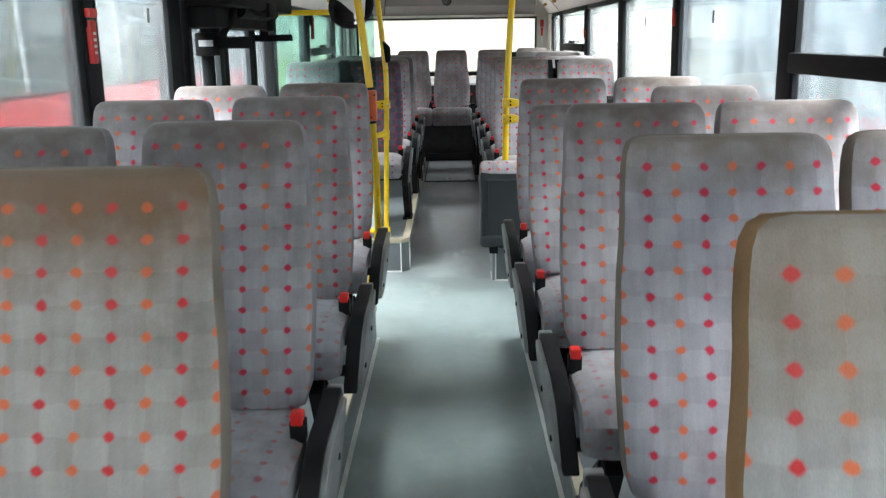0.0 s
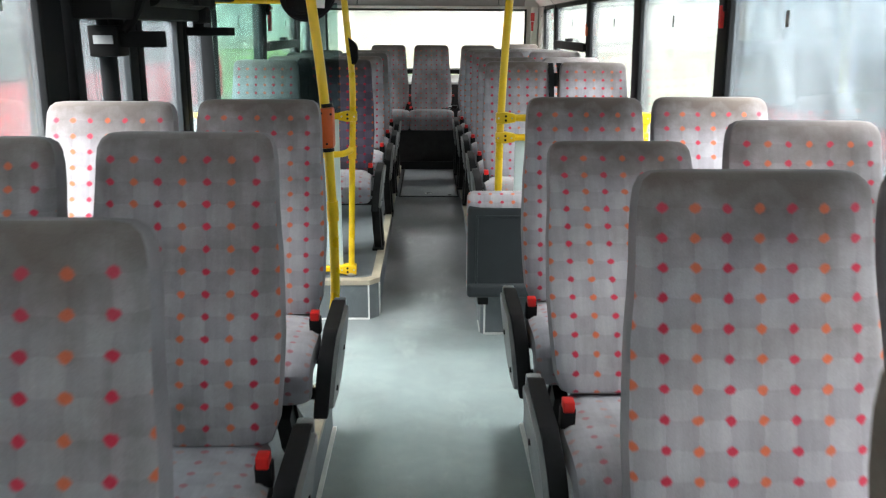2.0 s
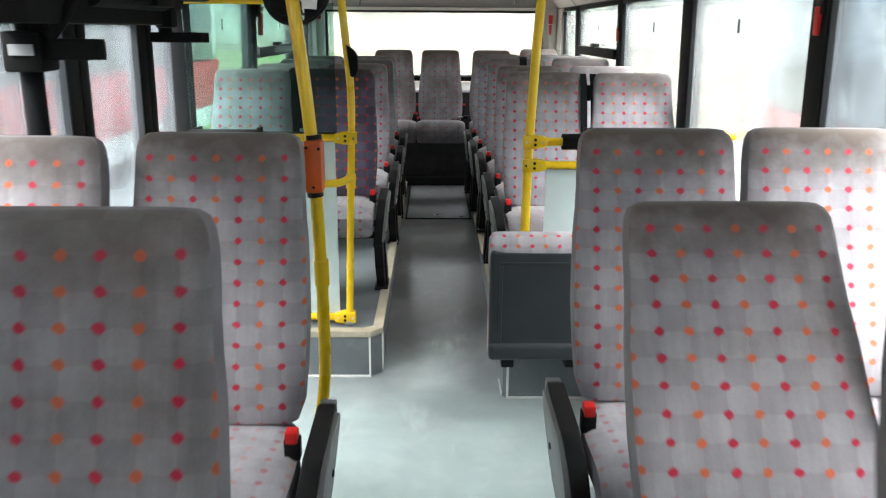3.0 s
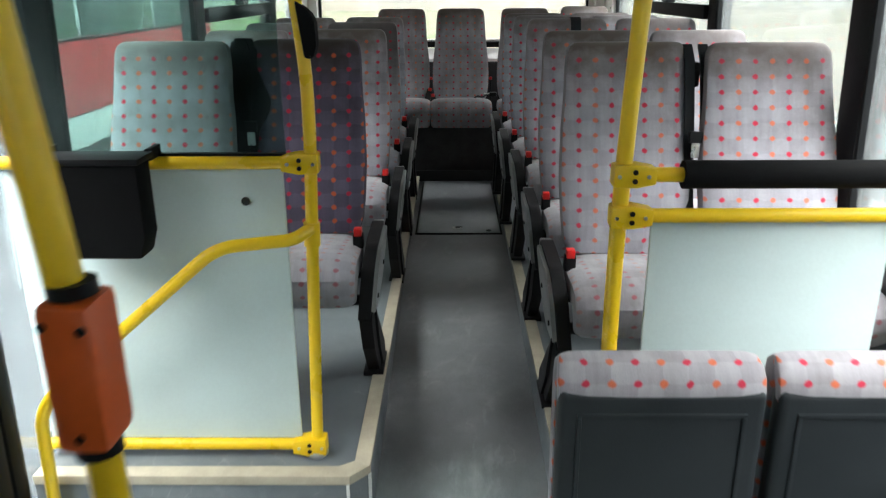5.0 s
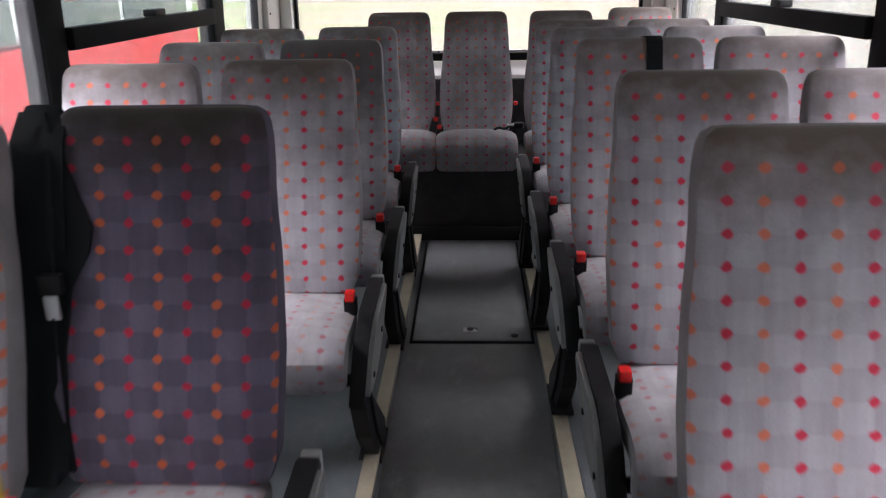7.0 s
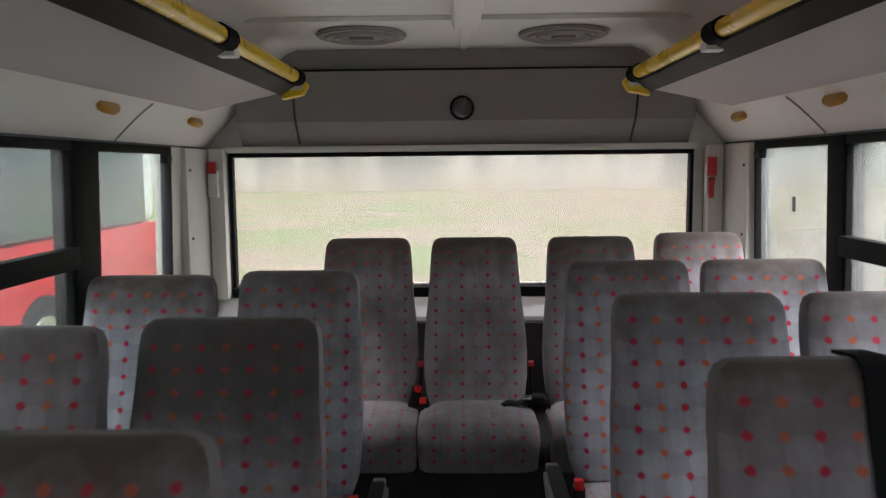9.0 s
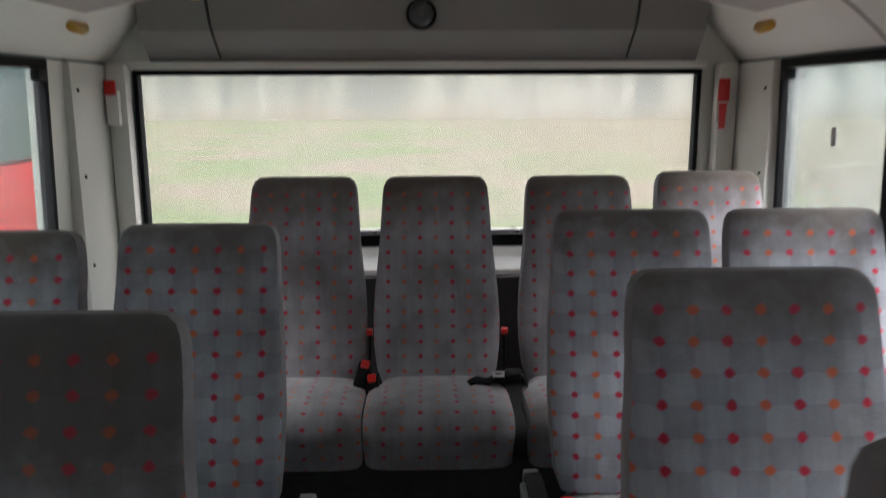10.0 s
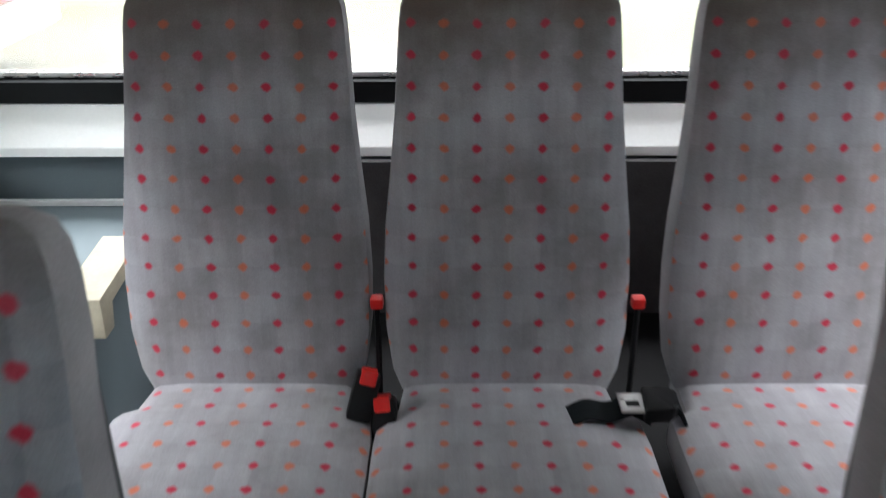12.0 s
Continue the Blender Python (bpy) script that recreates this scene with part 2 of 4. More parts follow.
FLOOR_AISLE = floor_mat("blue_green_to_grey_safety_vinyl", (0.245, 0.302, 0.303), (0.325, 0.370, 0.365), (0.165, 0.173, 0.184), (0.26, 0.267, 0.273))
FLOOR_PLAT = floor_mat("grey_platform_vinyl", (0.12, 0.14, 0.15), (0.19, 0.205, 0.21))


def glass_mat(name, tint, haze, hazecol, streak=0.0, gloss=0.8):
    """Window glass under a film of condensation: clear, with a milky share that streaks unevenly."""
    k = Mat(name)
    nt = k.nt
    nt.nodes.remove(k.b)
    out = nt.nodes["Material Output"]
    tr = k.node("ShaderNodeBsdfTransparent")
    tr.inputs[0].default_value = (*tint, 1)
    ml = k.node("ShaderNodeBsdfTranslucent")
    ml.inputs[0].default_value = (*hazecol, 1)
    gl = k.node("ShaderNodeBsdfGlossy", Roughness=0.06)
    mp = k.node("ShaderNodeMapping")
    mp.inputs["Scale"].default_value = (9, 9, 0.8)
    k.link(k.coords(), mp.inputs[0])
    fac = k.math("MULTIPLY_ADD", k.noise(1.0, 5.0, 0.6, mp.outputs[0]), streak, k.math("MULTIPLY_ADD", k.noise(1.6, 4.0), 0.25, haze - 0.12 - streak / 2))
    m1 = k.node("ShaderNodeMixShader")
    k.link(fac, m1.inputs[0])
    k.link(tr.outputs[0], m1.inputs[1])
    k.link(ml.outputs[0], m1.inputs[2])
    m2 = k.node("ShaderNodeMixShader")
    fr = k.node("ShaderNodeFresnel", IOR=1.45)
    k.link(k.math("MULTIPLY", fr.outputs[0], gloss), m2.inputs[0])
    k.link(m1.outputs[0], m2.inputs[1])
    k.link(gl.outputs[0], m2.inputs[2])
    k.link(m2.outputs[0], out.inputs[0])
    return k.m


GLASS = glass_mat("misted_window_glass", (0.34, 0.372, 0.384), 0.12, (0.30, 0.33, 0.345), 0.22)
GLASS_LEFT = glass_mat("thinly_misted_window_glass", (0.47, 0.505, 0.508), 0.10, (0.30, 0.32, 0.325), 0.16)
GLASS_CLEAR = glass_mat("damp_window_glass", (0.46, 0.48, 0.47), 0.12, (0.38, 0.40, 0.39), 0.10)
GLASS_REAR = glass_mat("rain_streaked_rear_glass", (0.325, 0.320, 0.310), 0.22, (0.24, 0.235, 0.215), 0.20, 0.35)
GLASS_BACK_LEFT = glass_mat("nearly_clear_window_glass", (0.37, 0.40, 0.39), 0.07, (0.20, 0.21, 0.21), 0.02, 0.25)
GLASS_SCREEN = glass_mat("green_tinted_screen_glass", (0.58, 0.72, 0.695), 0.02, (0.3, 0.38, 0.36), 0.0)


def mirror_mat():
    k = Mat("mirror_face", 0.04, 1.0)
    k.color((0.85, 0.86, 0.86))
    return k.m


MIRROR = mirror_mat()


# ---- mesh helpers ----
def mesh_of(bm, name, mat, smooth=True):
    bmesh.ops.recalc_face_normals(bm, faces=bm.faces)
    me = bpy.data.meshes.new(name)
    bm.to_mesh(me)
    bm.free()
    for p in me.polygons:
        p.use_smooth = smooth
    if mat:
        me.materials.append(mat)
    if smooth:
        me.set_sharp_from_angle(angle=radians(38))
    return me


def part(name, bm, mat, parent=None, label="", smooth=True):
    """Links a bmesh as ONE mesh object, under a thing or part where one is given."""
    ob = new(name, mesh_of(bm, name, mat, smooth))
    if parent:
        ob.parent = parent
    return tagged(ob, label)


def thing(name, label, category, group="", kind="", m=None):
    ob = new(name)
    ob.empty_display_size = 0.1
    if m is not None:
        ob.matrix_basis = m
    return tagged(ob, label, category, group, kind)


def box(bm, x0, x1, y0, y1, z0, z1, bevel=0.0, seg=2):
    made = bmesh.ops.create_cube(bm, size=1)
    vs = made["verts"]
    for v in vs:
        v.co = Vector(((x0 + x1) / 2 + v.co.x * (x1 - x0), (y0 + y1) / 2 + v.co.y * (y1 - y0), (z0 + z1) / 2 + v.co.z * (z1 - z0)))
    if bevel:
        es = list({e for v in vs for e in v.link_edges})
        bmesh.ops.bevel(bm, geom=es, offset=bevel, segments=seg, affect="EDGES", profile=0.6)
    return bm


def B(*a, **k):
    return box(bmesh.new(), *a, **k)


def smooth_line(pts, n=6, radius=0.06):
    """Rounds the corners of a line of points."""
    pts = [Vector(p) for p in pts]
    out = [pts[0]]
    for a, b, c in zip(pts, pts[1:], pts[2:]):
        d0, d1 = (a - b), (c - b)
        r = min(radius, d0.length * 0.45, d1.length * 0.45)
        p0, p1 = b + d0.normalized() * r, b + d1.normalized() * r
        for i in range(n + 1):
            s = i / n
            out.append(p0.lerp(b, s).lerp(b.lerp(p1, s), s))
    return out + [pts[-1]]


def tube(bm, pts, r, n=12, round_to=0.06):
    line = smooth_line(pts, 6, round_to) if len(pts) > 2 else [Vector(p) for p in pts]
    rings, side = [], None
    for i, p in enumerate(line):
        d = (line[min(i + 1, len(line) - 1)] - line[max(i - 1, 0)]).normalized()
        if side is None:
            side = d.orthogonal().normalized()
        side = (side - d * side.dot(d)).normalized()
        up = d.cross(side)
        rings.append([bm.verts.new(p + r * (math.cos(a) * side + math.sin(a) * up)) for a in (2 * math.pi * j / n for j in range(n))])
    for a, b in zip(rings, rings[1:]):
        for j in range(n):
            bm.faces.new((a[j], a[(j + 1) % n], b[(j + 1) % n], b[j]))
    bm.faces.new(rings[0][::-1])
    bm.faces.new(rings[-1])
    return bm


def T(pts, r, **k):
    return tube(bmesh.new(), pts, r, **k)


def prism(bm, outline, axis, a, b, bevel=0.0):
    """A flat outline pushed along an axis from a to b. The outline gives the other two coordinates in order."""
    def at(p, w):
        return {"x": (w, p[0], p[1]), "y": (p[0], w, p[1]), "z": (p[0], p[1], w)}[axis]
    lo = [bm.verts.new(at(p, a)) for p in outline]
    hi = [bm.verts.new(at(p, b)) for p in outline]
    n = len(outline)
    fs = [bm.faces.new(lo[::-1]), bm.faces.new(hi)]
    fs += [bm.faces.new((lo[i], lo[(i + 1) % n], hi[(i + 1) % n], hi[i])) for i in range(n)]
    if bevel:
        bmesh.ops.bevel(bm, geom=list({e for f in fs for e in f.edges}), offset=bevel, segments=2, affect="EDGES", profile=0.6)
    return bm


def P(*a, **k):
    return prism(bmesh.new(), *a, **k)


def disc(bm, c, r, h, axis="z", n=28, bevel=0.0):
    m = {"z": Matrix(), "y": Matrix.Rotation(radians(90), 4, "X"), "x": Matrix.Rotation(radians(90), 4, "Y")}[axis]
    made = bmesh.ops.create_cone(bm, cap_ends=True, segments=n, radius1=r, radius2=r, depth=h, matrix=Matrix.Translation(c) @ m)
    if bevel:
        es = [e for v in made["verts"] for e in v.link_edges if len(e.link_faces) == 2 and any(len(f.verts) > 4 for f in e.link_faces)]
        bmesh.ops.bevel(bm, geom=list(set(es)), offset=bevel, segments=2, affect="EDGES")
    return bm


def padded(sections, n=30, power=5.0):
    """A cushion lofted through rounded-rectangle sections (centre, half width, half depth, axes) with a UV along its skin."""
    bm = bmesh.new()
    uvl = bm.loops.layers.uv.new("UVMap")
    rings, us, vs, run, last = [], [], [], 0.0, None
    for c, hw, hd, ax, ay in sections:
        ring, urow, u, prev = [], [], 0.0, None
        for j in range(n + 1):
            a = -math.pi / 2 + 2 * math.pi * (j / n - 0.5)
            ca, sa = math.cos(a), math.sin(a)
            q = (abs(ca) ** power + abs(sa) ** power) ** (-1 / power)
            p = Vector(c) + ax * (hw * q * ca) + ay * (hd * q * sa)
            if prev is not None:
                u += (p - prev).length
            prev = p
            urow.append(u)
            if j < n:
                ring.append(bm.verts.new(p))
        mid = urow[n // 2]
        front = Vector(c) - ay * hd
        if last is not None:
            run += (front - last).length
        last = front
        rings.append(ring), us.append([w - mid for w in urow]), vs.append(run)
    for i in range(len(rings) - 1):
        for j in range(n):
            f = bm.faces.new((rings[i][j], rings[i][(j + 1) % n], rings[i + 1][(j + 1) % n], rings[i + 1][j]))
            for lp, (r, q) in zip(f.loops, ((i, j), (i, j + 1), (i + 1, j + 1), (i + 1, j))):
                lp[uvl].uv = (us[r][q], vs[r])
    for ring, flip in ((rings[0], True), (rings[-1], False)):
        f = bm.faces.new(ring[::-1] if flip else ring)
        for lp in f.loops:
            lp[uvl].uv = (lp.vert.co.x, vs[0] if flip else vs[-1])
    return bm


# ---- sizes of the bus ----
HALF = 1.17            # half the inner width
FRONT, REAR = -2.4, 8.97
SILL, HEAD = 0.80, 1.69
PLAT = 0.210           # platform of the rear part
PLINTH = 0.178         # seat plinths of the low part
CEILZ = 2.10


def aisle_z(y):
    s = min(1, max(0, (y - 4.45) / 2.3))
    return 0.165 * s


# ---- floors ----
bm = bmesh.new()
box(bm, -HALF, HALF, FRONT, 4.44, -0.06, 0.0)
box(bm, -HALF, -0.2625, 4.44, 4.66, -0.06, 0.0)
floor_low = tagged(part("floor_low", bm, FLOOR_AISLE), "blue-green speckled vinyl floor of the low part", "floor", kind="structure")
ys = [4.44, 4.5, 4.8, 5.2, 5.7, 6.2, 6.6, 6.75, 8.3]
bm = bmesh.new()
prism(bm, [(y, aisle_z(y)) for y in ys] + [(8.3, -0.06), (4.44, -0.06)], "x", -0.262, 0.262)
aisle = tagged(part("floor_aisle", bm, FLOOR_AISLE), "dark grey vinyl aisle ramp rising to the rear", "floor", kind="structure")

# hatch let into the aisle
bm = B(-0.225, 0.238, 6.92, 8.08, 0.16, 0.1695, bevel=0.003)
hatch = tagged(part("floor_hatch", bm, FLOOR_AISLE), "dark vinyl-covered floor hatch with a steel edge", "hatch", kind="structure")
for x0, x1, y0, y1 in ((-0.236, -0.226, 6.905, 8.08), (0.239, 0.249, 6.905, 8.08), (-0.236, 0.249, 6.900, 6.914)):
    part("edge_strip", B(x0, x1, y0, y1, 0.163, 0.1725, bevel=0.002), BLACK, hatch)
part("latch_ring", B(-0.028, 0.028, 6.995, 7.03, 0.168, 0.1725, bevel=0.004), STEEL, hatch, "small steel pull ring")
part("latch_cup", disc(bmesh.new(), (0, 7.013, 0.1728), 0.014, 0.003), BLACK, hatch)
part("bolt", disc(bmesh.new(), (0.175, 6.96, 0.1705), 0.015, 0.004), BLACK, hatch)

for s, y0, nm in ((-1, 4.60, "platform_left"), (1, 4.39, "platform_right")):
    a, b = sorted((s * 0.262, s * HALF))
    c = 0.05 if s < 0 else 0.02
    out = [(s * HALF, y0), (s * (0.262 + c), y0), (s * 0.262, y0 + c), (s * 0.262, REAR), (s * HALF, REAR)]
    plat = tagged(part(nm, P(out, "z", -0.05, PLAT), FLOOR_PLAT), "grey vinyl seat platform with a beige edge", "platform", kind="structure")
    e = 0.045
    part("edge_trim", P([(s * 0.258, y0 + c), (s * (0.258 + e), y0 + c + 0.02), (s * (0.258 + e), 8.3), (s * 0.258, 8.3)], "z", PLAT - 0.012, PLAT + 0.006, bevel=0.003), BEIGE, plat, "beige aluminium edge strip")
    if s < 0:
        part("step_trim", P([(s * HALF, y0 - 0.006), (s * (0.258 + c), y0 - 0.006), (s * 0.256, y0 + c), (s * (0.258 + e), y0 + c + 0.02), (s * (0.262 + c + 0.03), y0 + 0.04), (s * HALF, y0 + 0.04)], "z", PLAT - 0.02, PLAT + 0.008, bevel=0.003), BEIGE, plat, "beige step nosing")
        part("corner_bead", B(-0.318, -0.310, y0 - 0.006, y0 + 0.004, 0.0, PLAT - 0.02), WHITE_EDGE, plat)
        part("corner_bead", B(-0.264, -0.256, y0 + 0.046, y0 + 0.056, 0.0, PLAT - 0.02), WHITE_EDGE, plat)
        part("foot_bead", B(-HALF, -0.312, y0 - 0.008, y0, 0.0, 0.008), WHITE_EDGE, plat)
    else:
        part("corner_bead", B(0.276, 0.285, y0 - 0.006, y0 + 0.004, 0.0, PLAT), WHITE_EDGE, plat)
        part("foot_bead", B(0.285, HALF, y0 - 0.008, y0, 0.0, 0.008), WHITE_EDGE, plat)
        part("inner_bead", B(0.256, 0.263, y0 + 0.03, 5.4, 0.0, 0.008), WHITE_EDGE, plat)

for s, y1 in ((-1, 3.44), (1, 3.46)):
    a, b = sorted((s * 0.368, s * HALF))
    pl = tagged(part("seat_plinth", B(a, b, FRONT, y1, -0.03, PLINTH), FLOOR_PLAT), "low grey vinyl plinth under the front seats", "plinth", kind="structure")
    a, b = sorted((s * 0.361, s * 0.403))
    part("edge_trim", B(a, b, FRONT, y1 + 0.006, PLINTH - 0.02, PLINTH + 0.006, bevel=0.003), BEIGE, pl, "pale edge strip")
    a, b = sorted((s * 0.353, s * 0.368))
    part("foot_bead", B(a, b, FRONT, y1, 0.0, 0.012), WHITE_EDGE, pl)

# ---- side walls and windows ----
# left wall kept blank ahead of 0.35, unseen, to dim the left seats
OPEN = {-1: [(0.35, 1.28, 0), (1.36, 2.385, 0), (2.465, 3.175, 0), (5.05, 6.32, 0), (6.42, 7.76, 1), (7.895, 8.525, 0)],
        1: [(-2.2, -0.30, 0), (-0.22, 1.12, 0), (1.20, 2.495, 1), (2.585, 3.82, 0), (3.90, 5.09, 0), (5.19, 6.42, 0), (6.51, 7.92, 1), (8.00, 8.62, 0)]}
DOOR = (3.32, 4.92)
count = 0
for s in (-1, 1):
    xi, xo = s * HALF, s * (HALF + 0.06)
    a, b = sorted((xi, xo))
    bm = bmesh.new()
    spans = [(FRONT, REAR)] if s > 0 else [(FRONT, DOOR[0]), (DOOR[1], REAR)]
    for y0, y1 in spans:
        box(bm, a, b, y0, y1, -0.06, SILL)
    box(bm, a, b, FRONT, REAR, HEAD, CEILZ + 0.1)
    wall = tagged(part("wall_left" if s < 0 else "wall_right", bm, GREYWALL, smooth=False), "blue-grey lined side wall of the bus", "wall", kind="structure")
    edges = sorted(OPEN[s])
    marks = [FRONT] + [v for o in edges for v in o[:2]] + [REAR]
    for y0, y1 in zip(marks[::2], marks[1::2]):
        if s < 0 and y0 < 4 < y1:
            for q0, q1 in ((y0, DOOR[0]), (DOOR[1], y1)):
                part("pillar", B(a, b, q0, q1, SILL, HEAD), FRAME_BLACK, wall)
            continue
        wide = y1 - y0 > 0.2
        part("pillar", B(a, b, y0, y1, SILL, HEAD), WHITE if wide and y0 > 7 else FRAME_BLACK, wall)
        if not wide:
            q0, q1 = sorted((xi - s * 0.012, xi))
            part("pillar_cover", B(q0, q1, y0 - 0.012, y1 + 0.012, SILL, HEAD, bevel=0.004), FRAME_BLACK, wall)
    for y0, y1, bar in edges:
        count += 1
        w = thing(f"window_{count}", "misted bus side window in a black frame", "window", kind="structure")
        q0, q1 = sorted((s * (HALF - 0.008), s * (HALF + 0.03)))
        fr = bmesh.new()
        for z0, z1 in ((SILL, SILL + 0.03), (HEAD - 0.028, HEAD)):
            box(fr, q0, q1, y0, y1, z0, z1, bevel=0.004)
        for c0, c1 in ((y0, y0 + 0.022), (y1 - 0.022, y1)):
            box(fr, q0, q1, c0, c1, SILL + 0.03, HEAD - 0.028, bevel=0.004)
        part("window_frame", fr, FRAME_BLACK, w)
        pane = part("pane", B(*sorted((s * (HALF + 0.012), s * (HALF + 0.018))), y0 + 0.018, y1 - 0.018, SILL + 0.02, HEAD - 0.02), GLASS_BACK_LEFT if s < 0 and y0 > 3.5 else GLASS_CLEAR if y0 > 3.5 else GLASS_LEFT if s < 0 else GLASS, w, smooth=False)
        pane.visible_shadow = s < 0 and (y0 < 2.0 or 6 < y0 < 7.5)
        if y0 > 7.8:
            q0, q1 = sorted((s * (HALF - 0.018), s * (HALF + 0.010)))
            part("latch", B(q0, q1, y1 - 0.075, y1 - 0.022, HEAD - 0.065, HEAD - 0.030, bevel=0.004), BLACK, w)
        if bar:
            q0, q1 = sorted((s * (HALF - 0.03), s * (HALF + 0.009)))
            part("transom", B(q0, q1, y0 + 0.02, y1 - 0.02, 1.32, 1.385, bevel=0.008), FRAME_BLACK, w)
            part("catch", B(q0 - 0.004, q1 + 0.004, (y0 + y1) / 2 - 0.05, (y0 + y1) / 2 + 0.05, 1.385, 1.41, bevel=0.006), BLACK, w)

# front wall with the windscreen
FW = (-1.06, 1.06, 0.78, 1.78)
bm = bmesh.new()
box(bm, -HALF, HALF, FRONT - 0.06, FRONT, -0.06, FW[2])
box(bm, -HALF, HALF, FRONT - 0.06, FRONT, FW[3], CEILZ + 0.1)
box(bm, -HALF, FW[0], FRONT - 0.06, FRONT, FW[2], FW[3])
box(bm, FW[1], HALF, FRONT - 0.06, FRONT, FW[2], FW[3])
tagged(part("wall_front", bm, FRAME_BLACK, smooth=False), "dark plain front wall of the cab", "wall", kind="structure")
win = thing("window_front", "wide misted windscreen in a black rubber frame", "window", kind="structure")
fr = bmesh.new()
for z in (FW[2], FW[3] - 0.03):
    box(fr, FW[0], FW[1], FRONT - 0.05, FRONT + 0.012, z, z + 0.03, bevel=0.004)
for x in (FW[0], -0.018, FW[1] - 0.03):
    box(fr, x, x + 0.03, FRONT - 0.05, FRONT + 0.012, FW[2] + 0.03, FW[3] - 0.03, bevel=0.004)
part("window_frame", fr, FRAME_BLACK, win)
pane = part("pane", B(FW[0] + 0.01, FW[1] - 0.01, FRONT - 0.034, FRONT - 0.028, FW[2] + 0.01, FW[3] - 0.01), GLASS_CLEAR, win, smooth=False)
pane.visible_shadow = False

# rear wall
RW = (-1.045, 1.005, 1.062, 1.668)
bm = bmesh.new()
box(bm, -HALF, HALF, REAR, REAR + 0.08, -0.06, 0.93)
tagged(part("wall_rear_lower", bm, GREYWALL, smooth=False), "dark blue-grey lower rear wall", "wall", kind="structure")
bm = bmesh.new()
box(bm, -HALF, RW[0], REAR, REAR + 0.08, 0.93, HEAD)
box(bm, RW[1], HALF, REAR, REAR + 0.08, 0.93, HEAD)
box(bm, -HALF, HALF, REAR, REAR + 0.08, HEAD, CEILZ + 0.1)
wall_rear = tagged(part("wall_rear", bm, WHITE, smooth=False), "off-white rear wall round the back window", "wall", kind="structure")
part("header_panel", P([(8.962, 1.70), (8.93, 1.74), (8.87, 1.80), (8.84, 2.008), (8.962, 2.008)], "x", -0.98, 0.98), REARPANEL, wall_rear, "grey carpet-like header panel", smooth=False)
part("header_lip", B(-0.98, 0.98, 8.834, 8.962, 2.010, 2.016, bevel=0.002), BLACK, wall_rear)
part("header_band", B(-0.98, 0.98, 8.852, 8.962, 2.018, 2.098), REARPANEL, wall_rear)
part("header_rail", B(-1.06, 1.02, 8.945, 8.966, 1.672, 1.70, bevel=0.005), WHITE, wall_rear)
part("ledge", P([(8.967, 1.024), (8.945, 1.024), (8.895, 0.945), (8.895, 0.925), (8.967, 0.925)], "x", -HALF, HALF, bevel=0.003), LEDGE, wall_rear, "white ledge under the back window")
for s in (-1, 1):
    a, b = sorted((s * 1.05, s * 1.12))
    part("corner_post", B(a, b, 8.90, 8.966, 1.024, 1.69, bevel=0.014), WHITE, wall_rear)
    a, b = sorted((s * 1.122, s * 1.166))
    part("corner_cover", B(a, b, 8.64, 8.964, 0.80, 1.69, bevel=0.01), WHITE, wall_rear)
    for z in (1.02, 1.32, 1.60):
        part("screw", disc(bmesh.new(), (s * 1.12, 8.68, z), 0.006, 0.004, "x", 12), BLACK, wall_rear)
win = thing("window_rear", "wide rain-streaked rear window in a black rubber frame", "window", kind="structure")
fr = bmesh.new()
box(fr, RW[0], RW[1], 8.955, 9.0, 1.652, 1.670, bevel=0.003)
box(fr, RW[0], RW[1], 8.9675, 9.0, 1.6705, 1.692)
box(fr, RW[0], RW[1], 8.94, 9.0, 1.026, 1.072, bevel=0.006)
for x in (RW[0], RW[1] - 0.016):
    box(fr, x, x + 0.016, 8.955, 9.0, 1.072, 1.652, bevel=0.003)
part("window_frame", fr, FRAME_BLACK, win)
part("sealing_bead", B(RW[0] + 0.016, RW[1] - 0.016, 8.962, 8.992, 1.074, 1.086, bevel=0.003), STEEL, win, "bright bead along the glass foot")
pane = part("pane", B(RW[0], RW[1], 9.0, 9.006, 1.04, 1.66), GLASS_REAR, win, smooth=False)
pane.visible_shadow = False

# ---- ceiling ----
bm = bmesh.new()
half = [(HALF, HEAD), (1.135, 1.70), (1.06, 1.79), (1.02, 1.83), (0.98, 1.90), (0.87, 1.955), (0.81, 2.03), (0.75, CEILZ - 0.018), (0.70, CEILZ)]
outline = half + [(-x, z) for x, z in half[::-1]]
outline += [(-HALF, CEILZ + 0.08), (HALF, CEILZ + 0.08)]
prism(bm, outline, "y", FRONT, REAR)
for y in (-1.6, -0.2, 1.2, 2.6, 4.0, 5.4, 6.8, 8.15):
    for s in (-1, 1):
        box(bm, *sorted((s * 0.05, s * 0.74)), y - 0.004, y + 0.004, CEILZ - 0.0165, CEILZ + 0.01)
tagged(part("ceiling", bm, CEIL), "cream ceiling panels with narrow joints", "ceiling", kind="structure")
seam = tagged(part("ceiling_channel", P([(-0.055, CEILZ + 0.01), (-0.04, CEILZ - 0.03), (0.04, CEILZ - 0.03), (0.055, CEILZ + 0.01)], "y", FRONT, 8.25, bevel=0.006), CEIL), "cream lengthwise ceiling channel", "trim", kind="structure")
part("channel_tail", B(-0.016, 0.016, 8.252, 8.86, CEILZ - 0.008, CEILZ + 0.01, bevel=0.003), CEIL, seam)

